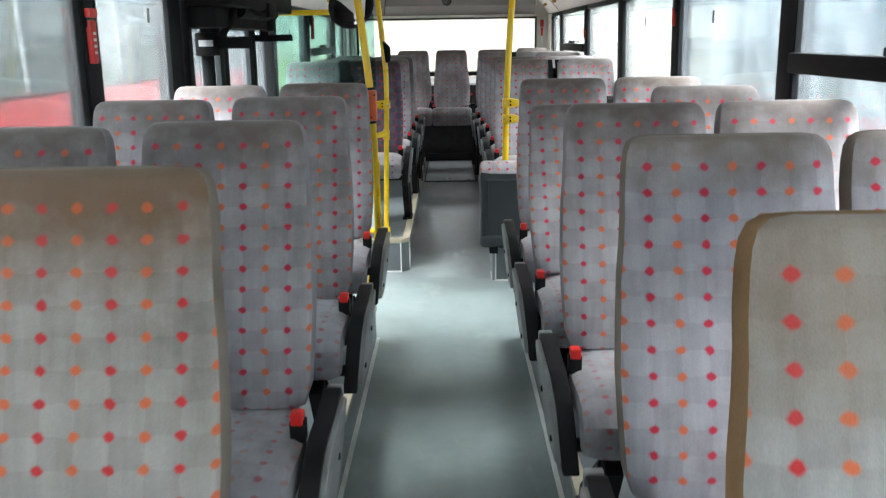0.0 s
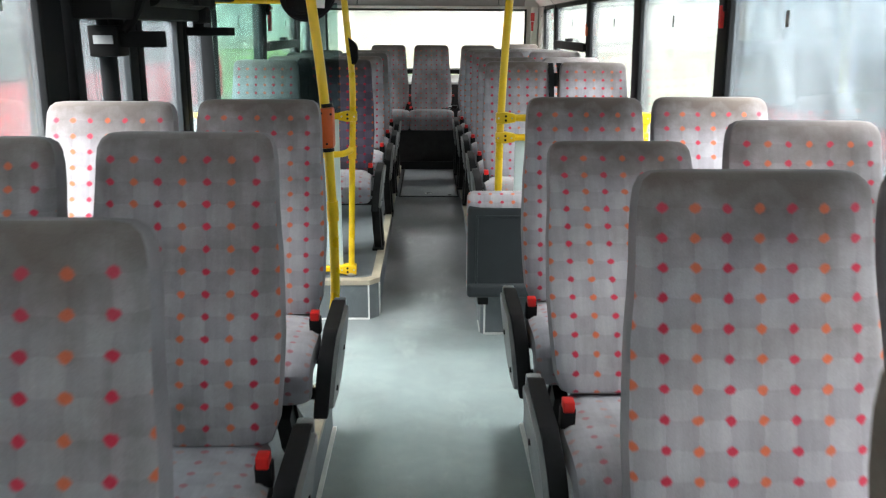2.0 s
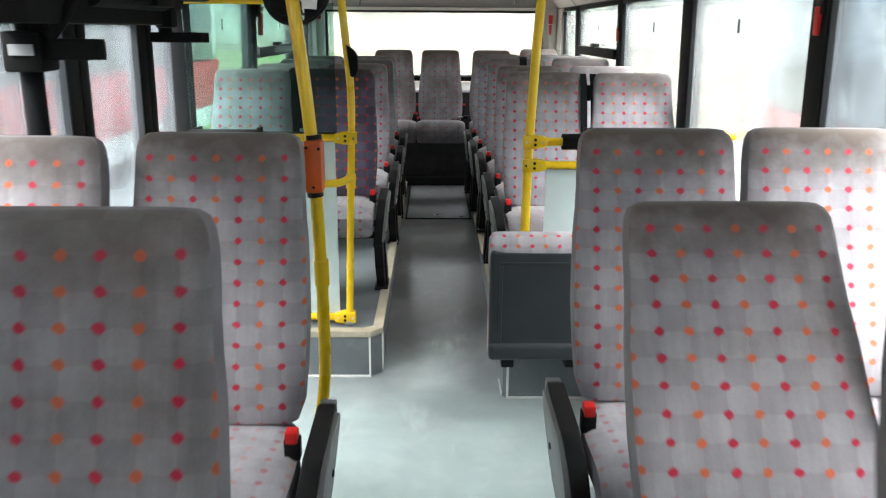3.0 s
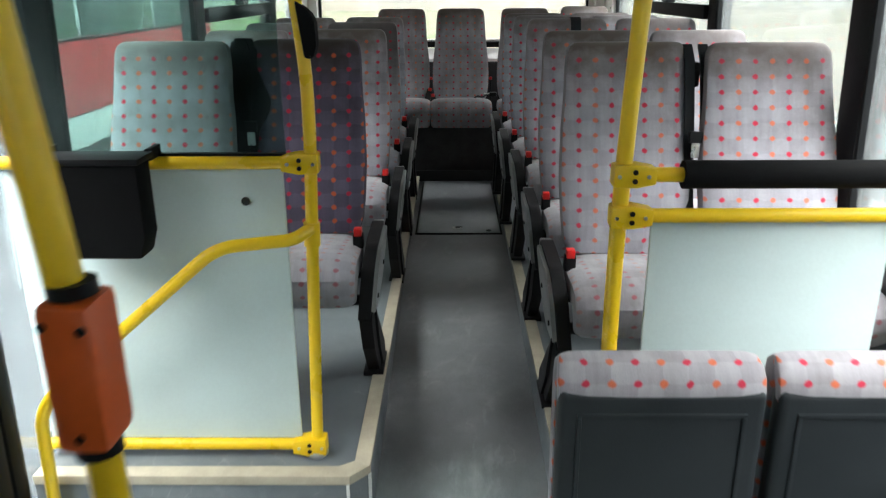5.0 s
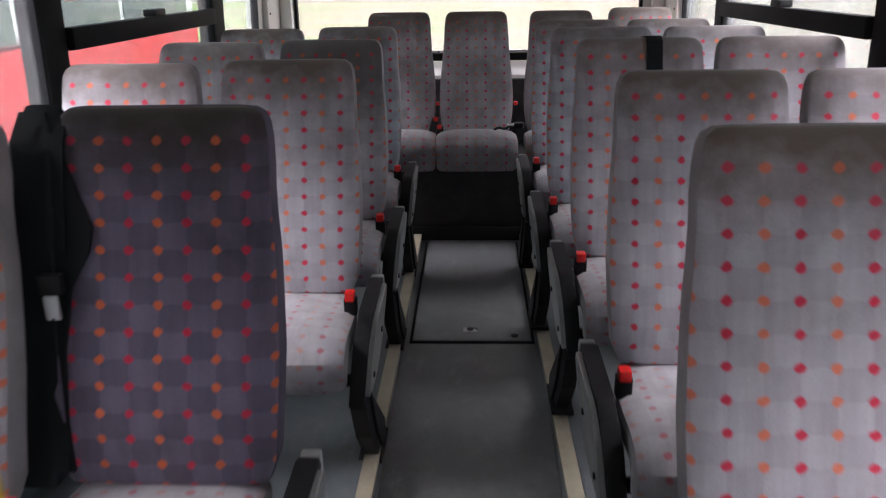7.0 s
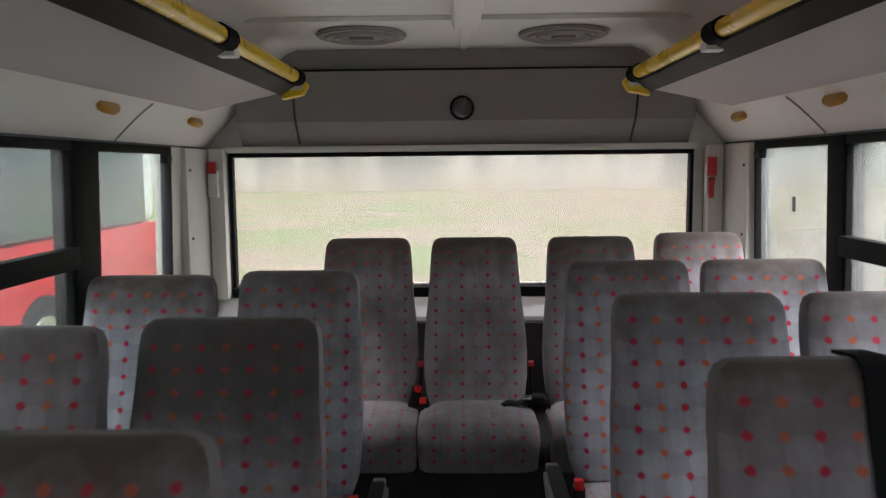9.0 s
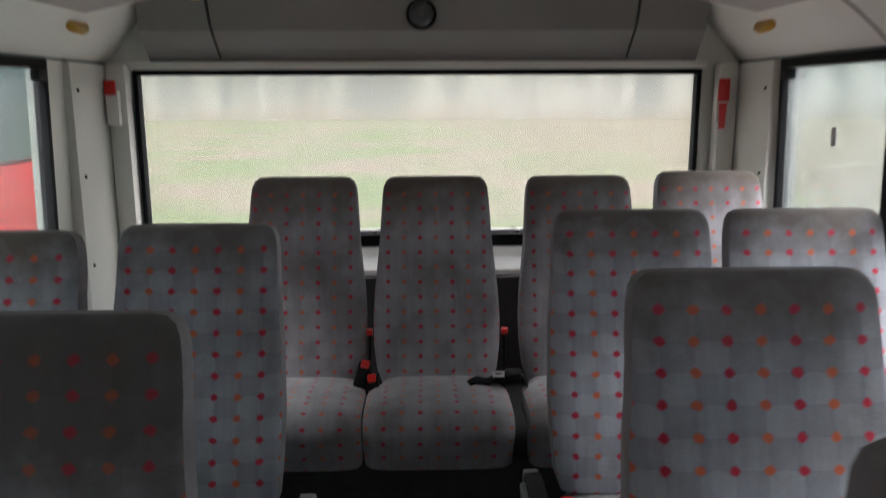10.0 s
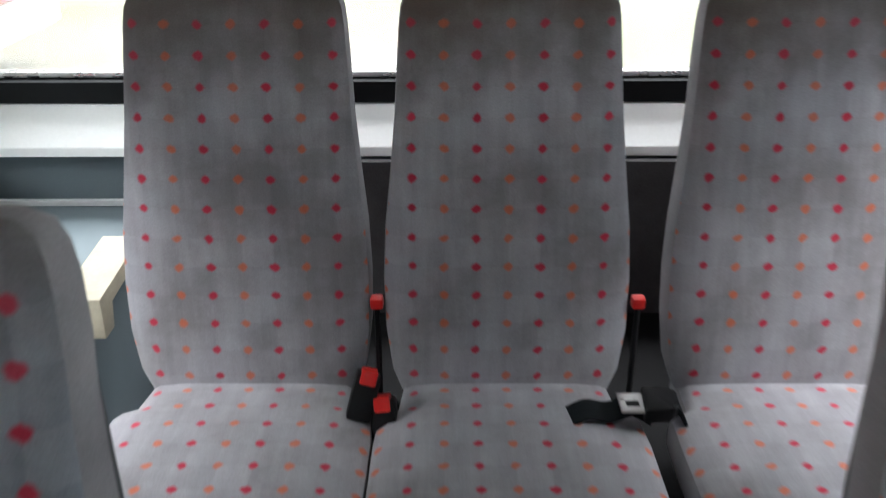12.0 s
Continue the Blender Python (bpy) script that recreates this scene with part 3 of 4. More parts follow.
# ---- overhead ducts ----
for s in (-1, 1):
    d = thing("overhead_duct", "pinkish grey air duct with a yellow edge rail under the roof", "air duct", "overhead ducts", "structure")
    y0, y1 = 5.35, 8.56
    part("duct_body", P([(s * 1.045, 1.822), (s * 0.70, 1.895), (s * 0.665, 1.93), (s * 0.665, 1.985), (s * 0.97, 1.925)], "y", y0, y1, bevel=0.004), DUCT, d)
    # dark brown strip under the rail, with the gap's shadow put into its colour
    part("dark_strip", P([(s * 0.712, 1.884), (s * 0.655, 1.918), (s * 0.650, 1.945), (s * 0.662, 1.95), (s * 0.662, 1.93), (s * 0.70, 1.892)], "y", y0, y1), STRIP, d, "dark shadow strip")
    part("edge_rail", T([(s * 0.642, y0, 1.948), (s * 0.642, y1, 1.948)], 0.024), YELLOW, d, "yellow tubular rail")
    for y in (5.5, 6.55, 7.6, 8.5):
        part("rail_collar", T([(s * 0.642, y - 0.045, 1.948), (s * 0.642, y + 0.045, 1.948)], 0.031), RUBBER, d)
        part("rail_bracket", B(*sorted((s * 0.628, s * 0.70)), y + 0.046, y + 0.10, 1.905, 1.938, bevel=0.006), WHITE, d)
    part("end_cap", P([(s * 0.715, 1.868), (s * 0.63, 1.886), (s * 0.606, 1.926), (s * 0.655, 1.966), (s * 0.70, 1.92)], "y", y1, y1 + 0.055, bevel=0.010), YELLOW, d, "yellow end cap")
    c = tagged(part("hanging_cable", T([(s * 0.67, y1 + 0.02, 1.90), (s * 0.690, 8.70, 1.80), (s * 0.715, 8.905, 1.712)], 0.005, n=8), BLACK), "thin black cable hanging to the rear header", "cable")
    for y in (6.23, 7.02, 7.81, 8.56):
        v = thing("air_nozzle", "amber plastic air nozzle in the cove panel", "air vent", "air nozzles")
        m = pose(s * 1.050, y, 1.802, 0, s * -50, 0)
        bm = disc(bmesh.new(), (0, 0, -0.008), 0.060, 0.020, n=40, bevel=0.004)
        bmesh.ops.scale(bm, vec=(0.62, 1, 1), verts=bm.verts)
        o = part("nozzle_ring", bm, BROWNVENT, v)
        o.matrix_basis = m
        bm = disc(bmesh.new(), (0, 0, -0.020), 0.046, 0.016, n=28, bevel=0.005)
        bmesh.ops.scale(bm, vec=(0.52, 1, 1), verts=bm.verts)
        o = part("flap", bm, BROWNVENT, v)
        o.matrix_basis = m
    part("cove_joint", T([(s * 1.136, 8.03, 1.6995), (s * 1.098, 8.045, 1.745), (s * 1.062, 8.07, 1.788), (s * 1.03, 8.09, 1.820)], 0.005, n=8), VENTGREY, d)

# round roof vents
for x, y in ((-0.385, 8.47), (0.365, 8.49)):
    v = thing("roof_vent", "round grey ceiling air vent with ring louvres", "ceiling vent", "roof vents")
    part("rim", disc(bmesh.new(), (x, y, CEILZ - 0.008), 0.168, 0.016, n=40, bevel=0.006), VENTGREY, v)
    for r in (0.13, 0.095):
        bm = bmesh.new()
        tube(bm, [(x + r * math.cos(a), y + r * math.sin(a), CEILZ - 0.018) for a in np.linspace(0, 2 * math.pi, 33)], 0.007, n=6, round_to=0.002)
        part("louvre_ring", bm, VENTGREY, v)
    part("hub", B(x - 0.045, x + 0.045, y - 0.02, y + 0.02, CEILZ - 0.026, CEILZ - 0.014, bevel=0.006), REARPANEL, v)

# dome camera on the rear header
v = thing("dome_camera", "small dark grey dome camera on the rear header", "camera")
part("base_ring", disc(bmesh.new(), (-0.01, 8.838, 1.85), 0.052, 0.02, "y", 32, 0.004), BLACK, v)
bm = bmesh.new()
bmesh.ops.create_uvsphere(bm, u_segments=24, v_segments=14, radius=0.042, matrix=Matrix.Translation((-0.01, 8.828, 1.85)) @ Matrix.Diagonal((1, 0.75, 1, 1)))
part("dome", bm, plain("smoked_dome", (0.07, 0.07, 0.072), 0.25, 0, 0.1, 5, 50, 0), v, "smoked glossy dome")


# ---- seats ----
AX, AY, AZ = Vector((1, 0, 0)), Vector((0, 1, 0)), Vector((0, 0, 1))


def edged(me, bands, top, n=30):
    """Plain cloth round the sides and, on a backrest, over the top."""
    me.materials.append(PIPING)
    for p in me.polygons:
        i, j = divmod(p.index, n)
        if i < bands and j % 15 in range(5, 10) or top and p.index == n * bands + 1:
            p.material_index = 1
    return me


def back_mesh(name, rows, mat):
    me = mesh_of(padded([((0, y + hd, z), hw, hd, AX, AY) for z, hw, hd, y in rows]), name, mat)
    return edged(me, len(rows) - 1, True) if mat is not GREY_SHELL else me


def cushion_mesh(name, rows, mat):
    out = []
    for y, z, ang, hw, hd in rows:
        ay = Vector((0, math.cos(radians(ang)), -math.sin(radians(ang))))
        out.append(((0, y, z), hw, hd, AX, ay))
    return edged(mesh_of(padded(out, power=4.5), name, mat), len(rows) - 1, False)


BACK_ROWS = [(0.455, 0.160, 0.030, -0.165), (0.462, 0.182, 0.045, -0.178), (0.50, 0.196, 0.052, -0.182), (0.58, 0.204, 0.052, -0.172),
             (0.68, 0.208, 0.050, -0.140), (0.76, 0.205, 0.047, -0.108), (0.84, 0.202, 0.044, -0.080), (0.90, 0.196, 0.043, -0.060),
             (0.95, 0.193, 0.042, -0.044), (0.99, 0.192, 0.042, -0.030), (1.035, 0.190, 0.040, -0.017), (1.062, 0.187, 0.036, -0.008), (1.079, 0.180, 0.029, 0.003), (1.089, 0.166, 0.019, 0.014), (1.092, 0.141, 0.009, 0.024)]
CUSH_ROWS = [(-0.482, 0.325, 0, 0.190, 0.030), (-0.486, 0.338, 0, 0.205, 0.040), (-0.503, 0.390, 0, 0.211, 0.048), (-0.500, 0.411, 18, 0.212, 0.050),
             (-0.478, 0.426, 55, 0.212, 0.050), (-0.44, 0.430, 84, 0.212, 0.050), (-0.36, 0.426, 90, 0.212, 0.050), (-0.29, 0.420, 92, 0.208, 0.050),
             (-0.275, 0.419, 92, 0.182, 0.049), (-0.20, 0.415, 92, 0.177, 0.047), (-0.13, 0.412, 92, 0.172, 0.040)]
BACK_ME = back_mesh("backrest", BACK_ROWS, FABRIC)
CUSH_ME = cushion_mesh("cushion", CUSH_ROWS, FABRIC_SEAT)
BACK_HIGH = BACK_ME.copy()
BACK_HIGH.materials[0] = FABRIC_HIGH
BACK_TAN = BACK_ME.copy()
BACK_TAN.materials[0] = FABRIC_TAN
BACK_TAN.materials[1] = TAN_EDGE
BACK_UMBER = BACK_TAN.copy()
BACK_UMBER.materials[0] = FABRIC_UMBER
BACK_UMBER.materials[1] = BROWN_EDGE
BACK_BROWN = BACK_ME.copy()
BACK_BROWN.materials[0] = FABRIC_BROWN
BACK_BROWN.materials[1] = BROWN_EDGE
BACK_BLUISH = BACK_ME.copy()
BACK_BLUISH.materials[0] = FABRIC_BLUISH
BACK_SLIM = back_mesh("backrest", [(z, hw - 0.008, hd, y) for z, hw, hd, y in BACK_ROWS], FABRIC_BLUISH)
BACK_DARK_TOP = BACK_ME.copy()
BACK_DARK_TOP.materials[0] = FABRIC_DARK_TOP
BACK_DARK = BACK_ME.copy()
BACK_DARK.materials[0] = FABRIC_DARK
BACK_DARK.materials[1] = DARK_EDGE
SHELL_ROWS = [(0.47, 0.150, 0.012, -0.062), (0.50, 0.170, 0.020, -0.062), (0.62, 0.180, 0.020, -0.052), (0.76, 0.176, 0.020, -0.010), (0.92, 0.162, 0.018, 0.036), (1.03, 0.150, 0.014, 0.066), (1.06, 0.120, 0.006, 0.074)]
SHELL_ME = back_mesh("back_shell", SHELL_ROWS, GREY_SHELL)


def bar_outline(pts, w):
    """The outline of a flat bar of width w along a bent line."""
    pts = [Vector((*p, 0)) for p in pts]
    left, right = [], []
    for i, p in enumerate(pts):
        d = (pts[min(i + 1, len(pts) - 1)] - pts[max(i - 1, 0)]).normalized()
        n = Vector((-d.y, d.x, 0)) * w / 2
        left.append((p + n).xy), right.append((p - n).xy)
    return [tuple(q) for q in left + right[::-1]]


def arc(pts, radius=0.07, n=4):
    return [(p.x, p.y) for p in smooth_line([(a, b, 0) for a, b in pts], n, radius)]


def seat_piece(name, me, parent, x, y=0.0, z=0.0, tilt=0.0):
    ob = new(name, me)
    ob.parent = parent
    ob.matrix_basis = pose(x, y, z, tilt, 0, 0)
    return ob


def double_seat(s, label, back=BACK_ME, window_back=None, belts=False, dark=False, tilt=0.0, low=False, wy=0.0):
    """Two joined seats; the origin lies on the floor below the top of the aisle seat. s: +1 with the wall on +x, -1 on -x."""
    d = thing("double_seat", label, "bus seat", "passenger double seats")
    ax = -s * 0.247
    for i, x in enumerate((0.0, s * 0.422)):
        t = tilt if i == 0 else 0.0
        # a leaned backrest turns about its hinge
        dy = wy if i else 0.0
        m = Matrix.Translation((x, -0.14 + dy, 0.46)) @ Matrix.Rotation(radians(-t), 4, "X") @ Matrix.Translation((0, 0.14, -0.46))
        b = new("backrest", back if i == 0 else window_back or back)
        b.parent = d
        b.matrix_basis = m
        h = new("back_shell", SHELL_ME)
        h.parent = d
        h.matrix_basis = m
        seat_piece("cushion", CUSH_ME, d, x, dy)
    # aisle side: a bent black rim round a grey panel, both leaning in towards the floor
    def lean_in(bm, top=0.48, by=0.10):
        for v in bm.verts:
            v.co.x += s * by * max(0.0, top - v.co.z)
        return bm

    rim = arc([(-0.128, 0.445), (-0.130, 0.498), (-0.405, 0.487), (-0.466, 0.430), (-0.492, 0.272)], 0.035) + arc([(-0.446, 0.262), (-0.422, 0.405), (-0.385, 0.440)], 0.03)
    part("armrest", lean_in(P(rim, "x", ax - 0.020, ax + 0.020, bevel=0.006)), BLACK, d, "black moulded armrest")
    part("armrest_cap", B(ax - 0.019, ax + 0.019, -0.129, -0.108, 0.425, 0.492, bevel=0.006), PALE_SIDE, d, "pale grey end cap")
    lx = -s * (0.125 if low else 0.232)
    part("leg", P(bar_outline([(-0.468, 0.290), (-0.41, 0.17), (-0.27, 0.012)], 0.066), "x", lx - 0.021, lx + 0.021, bevel=0.005), BLACK, d, "slanting black steel leg")
    fx = lx - s * 0.027
    part("gusset", P([(-0.455, 0.300), (-0.215, 0.075), (-0.200, 0.014), (-0.27, 0.014), (-0.36, 0.12)], "x", fx - 0.004, fx + 0.004), BLACK, d, "thin black steel fin")
    part("foot_plate", B(lx - 0.034, lx + 0.034, -0.34, -0.17, 0.0, 0.014, bevel=0.003), BLACK, d)
    q = ax - s * 0.006
    part("side_panel", lean_in(P(arc([(-0.150, 0.425), (-0.150, 0.489), (-0.395, 0.478), (-0.453, 0.425), (-0.478, 0.285), (-0.28, 0.262), (-0.19, 0.330)], 0.04), "x", *sorted((q, q - s * 0.026)), bevel=0.006)), SIDE_GREY, d, "grey plastic side panel")
    for y, z in ((-0.405, 0.325), (-0.255, 0.385)):
        bx = q - s * 0.027 + s * 0.10 * (0.48 - z)
        part("bolt", disc(bmesh.new(), (bx, y, z), 0.008, 0.006, "x", 12), BLACK, d)
    # underframe
    for y in (-0.42, -0.18):
        part("cross_tube", T([(ax, y, 0.315), (s * 0.64, y, 0.315)], 0.018, n=10), BLACK, d)
    part("wall_bracket", B(*sorted((s * 0.622, s * 0.642)), -0.44, -0.16, 0.24, 0.345, bevel=0.004), BLACK, d)
    # buckles
    for x in (-s * 0.196, s * 0.205):
        k = part("buckle", B(x - 0.017, x + 0.017, -0.318, -0.288, 0.452, 0.502, bevel=0.005), BLACK, d, "black belt buckle")
        part("release_button", B(x - 0.013, x + 0.013, -0.322, -0.290, 0.494, 0.520, bevel=0.004), RED, k, "red release button")
    if belts:
        for x in ((s * 0.188, s * 0.236) if not dark else (s * 0.186, s * 0.226)):
            w = 0.015 if not dark else 0.026
            part("belt", P([(-0.196, 0.50), (-0.120, 0.70), (-0.075, 0.88), (-0.025, 1.04), (0.02, 1.085), (0.024, 1.08), (-0.018, 1.03), (-0.068, 0.88), (-0.113, 0.70), (-0.188, 0.50)], "x", x - w, x + w), BELT, d, "black seat belt webbing")
        tx = s * (0.172 if dark else 0.20)
        part("belt_tongue", B(tx - 0.013, tx + 0.013, -0.129, -0.124, 0.755, 0.80, bevel=0.004), STEEL, d, "bright steel belt tongue")
        part("tongue_grip", B(tx - 0.02, tx + 0.02, -0.126, -0.108, 0.80, 0.835, bevel=0.004), BLACK, d)
        if dark:
            part("belt_drape", P([(-0.21, 0.47), (-0.15, 0.62), (-0.09, 0.86), (-0.03, 1.03), (0.03, 1.10), (0.05, 1.07), (0.0, 0.95), (-0.05, 0.75), (-0.12, 0.47)], "x", *sorted((s * 0.178, s * 0.246)), bevel=0.012), BELT, d, "gathered black webbing")
            sash = P([(s * u, z) for u, z in ((0.198, 1.085), (0.185, 1.062), (0.150, 0.98), (0.112, 0.90), (0.118, 0.86), (0.150, 0.80), (0.160, 0.70), (0.155, 0.49), (0.198, 0.49))], "y", -0.012, -0.004)
            bmesh.ops.subdivide_edges(sash, edges=sash.edges, cuts=3, use_grid_fill=True)
            rows = [(z, y) for z, _, _, y in BACK_ROWS]
            for v in sash.verts:
                v.co.y += float(np.interp(v.co.z, [r[0] for r in rows], [r[1] for r in rows])) + 0.010 * abs(v.co.x) / 0.2
            part("belt_sash", sash, BELT, d, "spread black belt webbing")
        part("belt_reel_cover", B(s * 0.212 - 0.028, s * 0.212 + 0.028, 0.02, 0.07, 0.95, 1.03, bevel=0.012), BLACK, d)
    return d


LOWLAB = "grey double bus seat in red-orange dotted velour"
LEFT_SET, RIGHT_SET = -0.08, 0.025     # the window seat stands a little ahead of or behind its neighbour
base = {s: double_seat(s, LOWLAB + ", browned headrests", low=True, wy=LEFT_SET if s < 0 else RIGHT_SET) for s in (-1, 1)}
high = {s: double_seat(s, LOWLAB + ", browned headrests", BACK_HIGH, wy=LEFT_SET if s < 0 else 0.0) for s in (-1, 1)}
base[1].matrix_basis = pose(0.515, 1.958, PLINTH)
browned = double_seat(1, LOWLAB + ", browned top edge", BACK_BROWN, low=True, wy=RIGHT_SET)
browned.matrix_basis = pose(0.520, 1.255, PLINTH)
base[-1].matrix_basis = pose(-0.510, 1.630, PLINTH)
o = double_seat(1, "double bus seat in dotted velour stained tan by wear", BACK_TAN, low=True)
o.matrix_basis = pose(0.500, 0.603, PLINTH)
o = double_seat(-1, "double bus seat in deep brown dotted velour", BACK_UMBER, low=True)
o.matrix_basis = pose(-0.527, 0.965, PLINTH)
copy_thing(base[1], pose(0.510, 3.295, PLINTH))
leaned = double_seat(1, LOWLAB + ", one back reclined", tilt=16, low=True, wy=RIGHT_SET)
leaned.matrix_basis = pose(0.504, 2.624, PLINTH)
for x, y in ((-0.515, 2.405), (-0.525, 3.180)):
    copy_thing(base[-1], pose(x, y, PLINTH))
o = double_seat(1, LOWLAB + ", black belts between", BACK_HIGH, belts=True, wy=-0.06)
o.matrix_basis = pose(0.517, 5.300, PLAT)
o = double_seat(-1, "double bus seat, one back darker purple dotted velour, black belts", BACK_DARK, BACK_HIGH, belts=True, dark=True, wy=-0.10)
o.matrix_basis = pose(-0.532, 5.515, PLAT)
high[1].matrix_basis = pose(0.522, 5.968, PLAT)
blue = double_seat(1, LOWLAB + ", bluish cloth", BACK_BLUISH)
blue.matrix_basis = pose(0.499, 7.230, PLAT + 0.016)
copy_thing(blue, pose(0.493, 7.918, PLAT + 0.006))
strap = double_seat(1, LOWLAB + ", strap over top", BACK_HIGH)
strap.matrix_basis = pose(0.517, 6.622, PLAT + 0.022)
part("strap", P([(-0.088, 0.82), (-0.064, 0.90), (-0.040, 0.975), (-0.020, 1.04), (-0.004, 1.085), (0.02, 1.098), (0.09, 1.09), (0.09, 1.084), (0.02, 1.092), (0.0, 1.08), (-0.012, 1.04), (-0.03, 0.975), (-0.056, 0.90), (-0.08, 0.82)], "x", 0.015, 0.062), BELT, strap, "black strap hanging over the headrest")
high[-1].matrix_basis = pose(-0.516, 6.412, PLAT - 0.012)
o = double_seat(-1, LOWLAB + ", bluish cloth", BACK_SLIM, BACK_BLUISH, wy=LEFT_SET)
o.matrix_basis = pose(-0.518, 7.845, PLAT - 0.010)
o = double_seat(-1, LOWLAB + ", one headrest darker towards the top", BACK_DARK_TOP, BACK_HIGH, wy=LEFT_SET)
o.matrix_basis = pose(-0.513, 7.110, PLAT - 0.010)

# ---- rear bench ----
R_ROWS = [(0.680, 0.155, 0.030, 8.405), (0.690, 0.176, 0.045, 8.392), (0.73, 0.190, 0.052, 8.392), (0.80, 0.199, 0.052, 8.405), (0.88, 0.201, 0.050, 8.428), (0.96, 0.197, 0.048, 8.452),
          (1.04, 0.188, 0.045, 8.478), (1.12, 0.180, 0.043, 8.504), (1.20, 0.175, 0.042, 8.532), (1.255, 0.171, 0.039, 8.551), (1.28, 0.168, 0.034, 8.562), (1.298, 0.160, 0.027, 8.573), (1.309, 0.146, 0.017, 8.585), (1.312, 0.12, 0.008, 8.596)]
R_BACK = back_mesh("backrest", [(z + 0.010 * max(0.0, z - 0.7) / 0.6, hw, hd, y - 8.4) for z, hw, hd, y in R_ROWS], FABRIC_REAR)
R_CUSH = cushion_mesh("cushion", [(-0.264, 0.548, 0, 0.196, 0.035), (-0.268, 0.562, 0, 0.208, 0.046), (-0.290, 0.652, 0, 0.213, 0.050), (-0.292, 0.669, 16, 0.213, 0.050),
                                  (-0.280, 0.682, 54, 0.213, 0.050), (-0.260, 0.686, 84, 0.213, 0.050), (-0.15, 0.682, 90, 0.213, 0.050), (-0.085, 0.676, 92, 0.209, 0.050),
                                  (-0.070, 0.675, 92, 0.180, 0.049), (0.0, 0.668, 92, 0.174, 0.047), (0.05, 0.665, 92, 0.170, 0.040)], FABRIC_REAR)
first = thing("rear_bench_chair", "slim grey dotted velour seat of the rear bench", "bus seat", "rear bench seats")
seat_piece("backrest", R_BACK, first, 0)
seat_piece("cushion", R_CUSH, first, 0)
first.matrix_basis = pose(-0.391, 8.415, 0)
for x in (0.032, 0.495, 0.920):
    copy_thing(first, pose(x, 8.415, 0.012 if x > 0.9 else 0))
bench = thing("bench_box", "black carpeted box under the rear seats", "bench base")
part("front_board", B(-0.64, 1.165, 8.172, 8.20, PLAT - 0.05, 0.546, bevel=0.004), CARPET, bench)
# deck and upper board coloured black for the shade in the seat gaps
part("seat_deck", B(-0.64, 1.165, 8.202, 8.94, 0.515, 0.546, bevel=0.004), RUBBER, bench)
part("upper_board", B(-0.64, 1.165, 8.872, 8.890, 0.548, 0.922, bevel=0.003), CARPET, bench)
part("kick_strip", B(-0.64, 1.165, 8.085, 8.099, PLAT - 0.03, 0.255, bevel=0.003), BLACK, bench)
# belt ends between the rear seats
g = thing("belt_buckles", "pair of black belt buckles with red buttons in the seat gap", "seat belt", "rear belt ends")
for x, y, z, a in ((-0.192, 8.345, 0.762, 16), (-0.164, 8.330, 0.722, -6)):
    k = part("buckle", B(-0.020, 0.020, -0.020, 0.016, -0.055, 0.022, bevel=0.007), BLACK, g)
    k.matrix_basis = pose(x, y, z, -25, a, 0)
    part("release_button", B(-0.013, 0.013, -0.024, 0.010, 0.004, 0.028, bevel=0.004), RED, k, "red release button")
part("stalk", T([(-0.178, 8.40, 0.62), (-0.184, 8.36, 0.71)], 0.012, n=8), BLACK, g)
part("holder", B(-0.222, -0.136, 8.29, 8.385, 0.60, 0.702, bevel=0.012), RUBBER, g)
g = thing("belt_tongues", "loose black belt ends with a bright tongue on the rear seat", "seat belt", "rear belt ends")
fold = arc([(0.120, 0.722), (0.150, 0.742), (0.185, 0.730), (0.215, 0.752), (0.245, 0.728)], 0.02)
part("webbing", P(bar_outline(fold, 0.004), "y", 8.292, 8.338), BELT, g, "crumpled black webbing")
fold = arc([(0.238, 0.735), (0.262, 0.762), (0.290, 0.750), (0.305, 0.716), (0.298, 0.700)], 0.02)
part("webbing", P(bar_outline(fold, 0.004), "y", 8.300, 8.346), BELT, g, "crumpled black webbing")
part("tongue", B(0.196, 0.236, 8.286, 8.330, 0.7555, 0.7595, bevel=0.0015), STEEL, g, "bright steel belt tongue")
part("slot", B(0.206, 0.226, 8.298, 8.310, 0.7598, 0.7606), BLACK, g)
part("grip", P(arc([(0.230, 8.280), (0.282, 8.288), (0.288, 8.336), (0.236, 8.340)], 0.012), "z", 0.738, 0.766, bevel=0.006), BLACK, g)
for x in (-0.180, 0.246):
    k = thing("belt_anchor", "thin belt stalk with an orange-red cap between the backs", "seat belt", "belt anchors")
    part("stalk", T([(x, 8.43, 0.66), (x, 8.452, 0.85)], 0.005, n=8), BLACK, k)
    part("cap", B(x - 0.011, x + 0.011, 8.442, 8.462, 0.838, 0.858, bevel=0.005), RED, k, "red plastic cap")

# equipment box in the rear corner
e = thing("equipment_box", "grey equipment box with a beige edge in the rear corner", "cabinet")
part("body", B(-1.165, -0.70, 8.50, 8.93, PLAT, 0.775, bevel=0.006), GREYWALL, e)
part("lid", B(-1.165, -0.70, 8.52, 8.93, 0.777, 0.800, bevel=0.005), GREYWALL, e)
part("edge_trim", P([(8.50, 0.74), (8.51, 0.815), (8.72, 0.83), (8.74, 0.80), (8.55, 0.79), (8.54, 0.74)], "x", -0.74, -0.665, bevel=0.003), BEIGE, e, "beige edge strip")
part("bright_lip", B(-1.165, -0.72, 8.912, 8.925, 0.803, 0.816, bevel=0.002), PALE_SIDE, e)

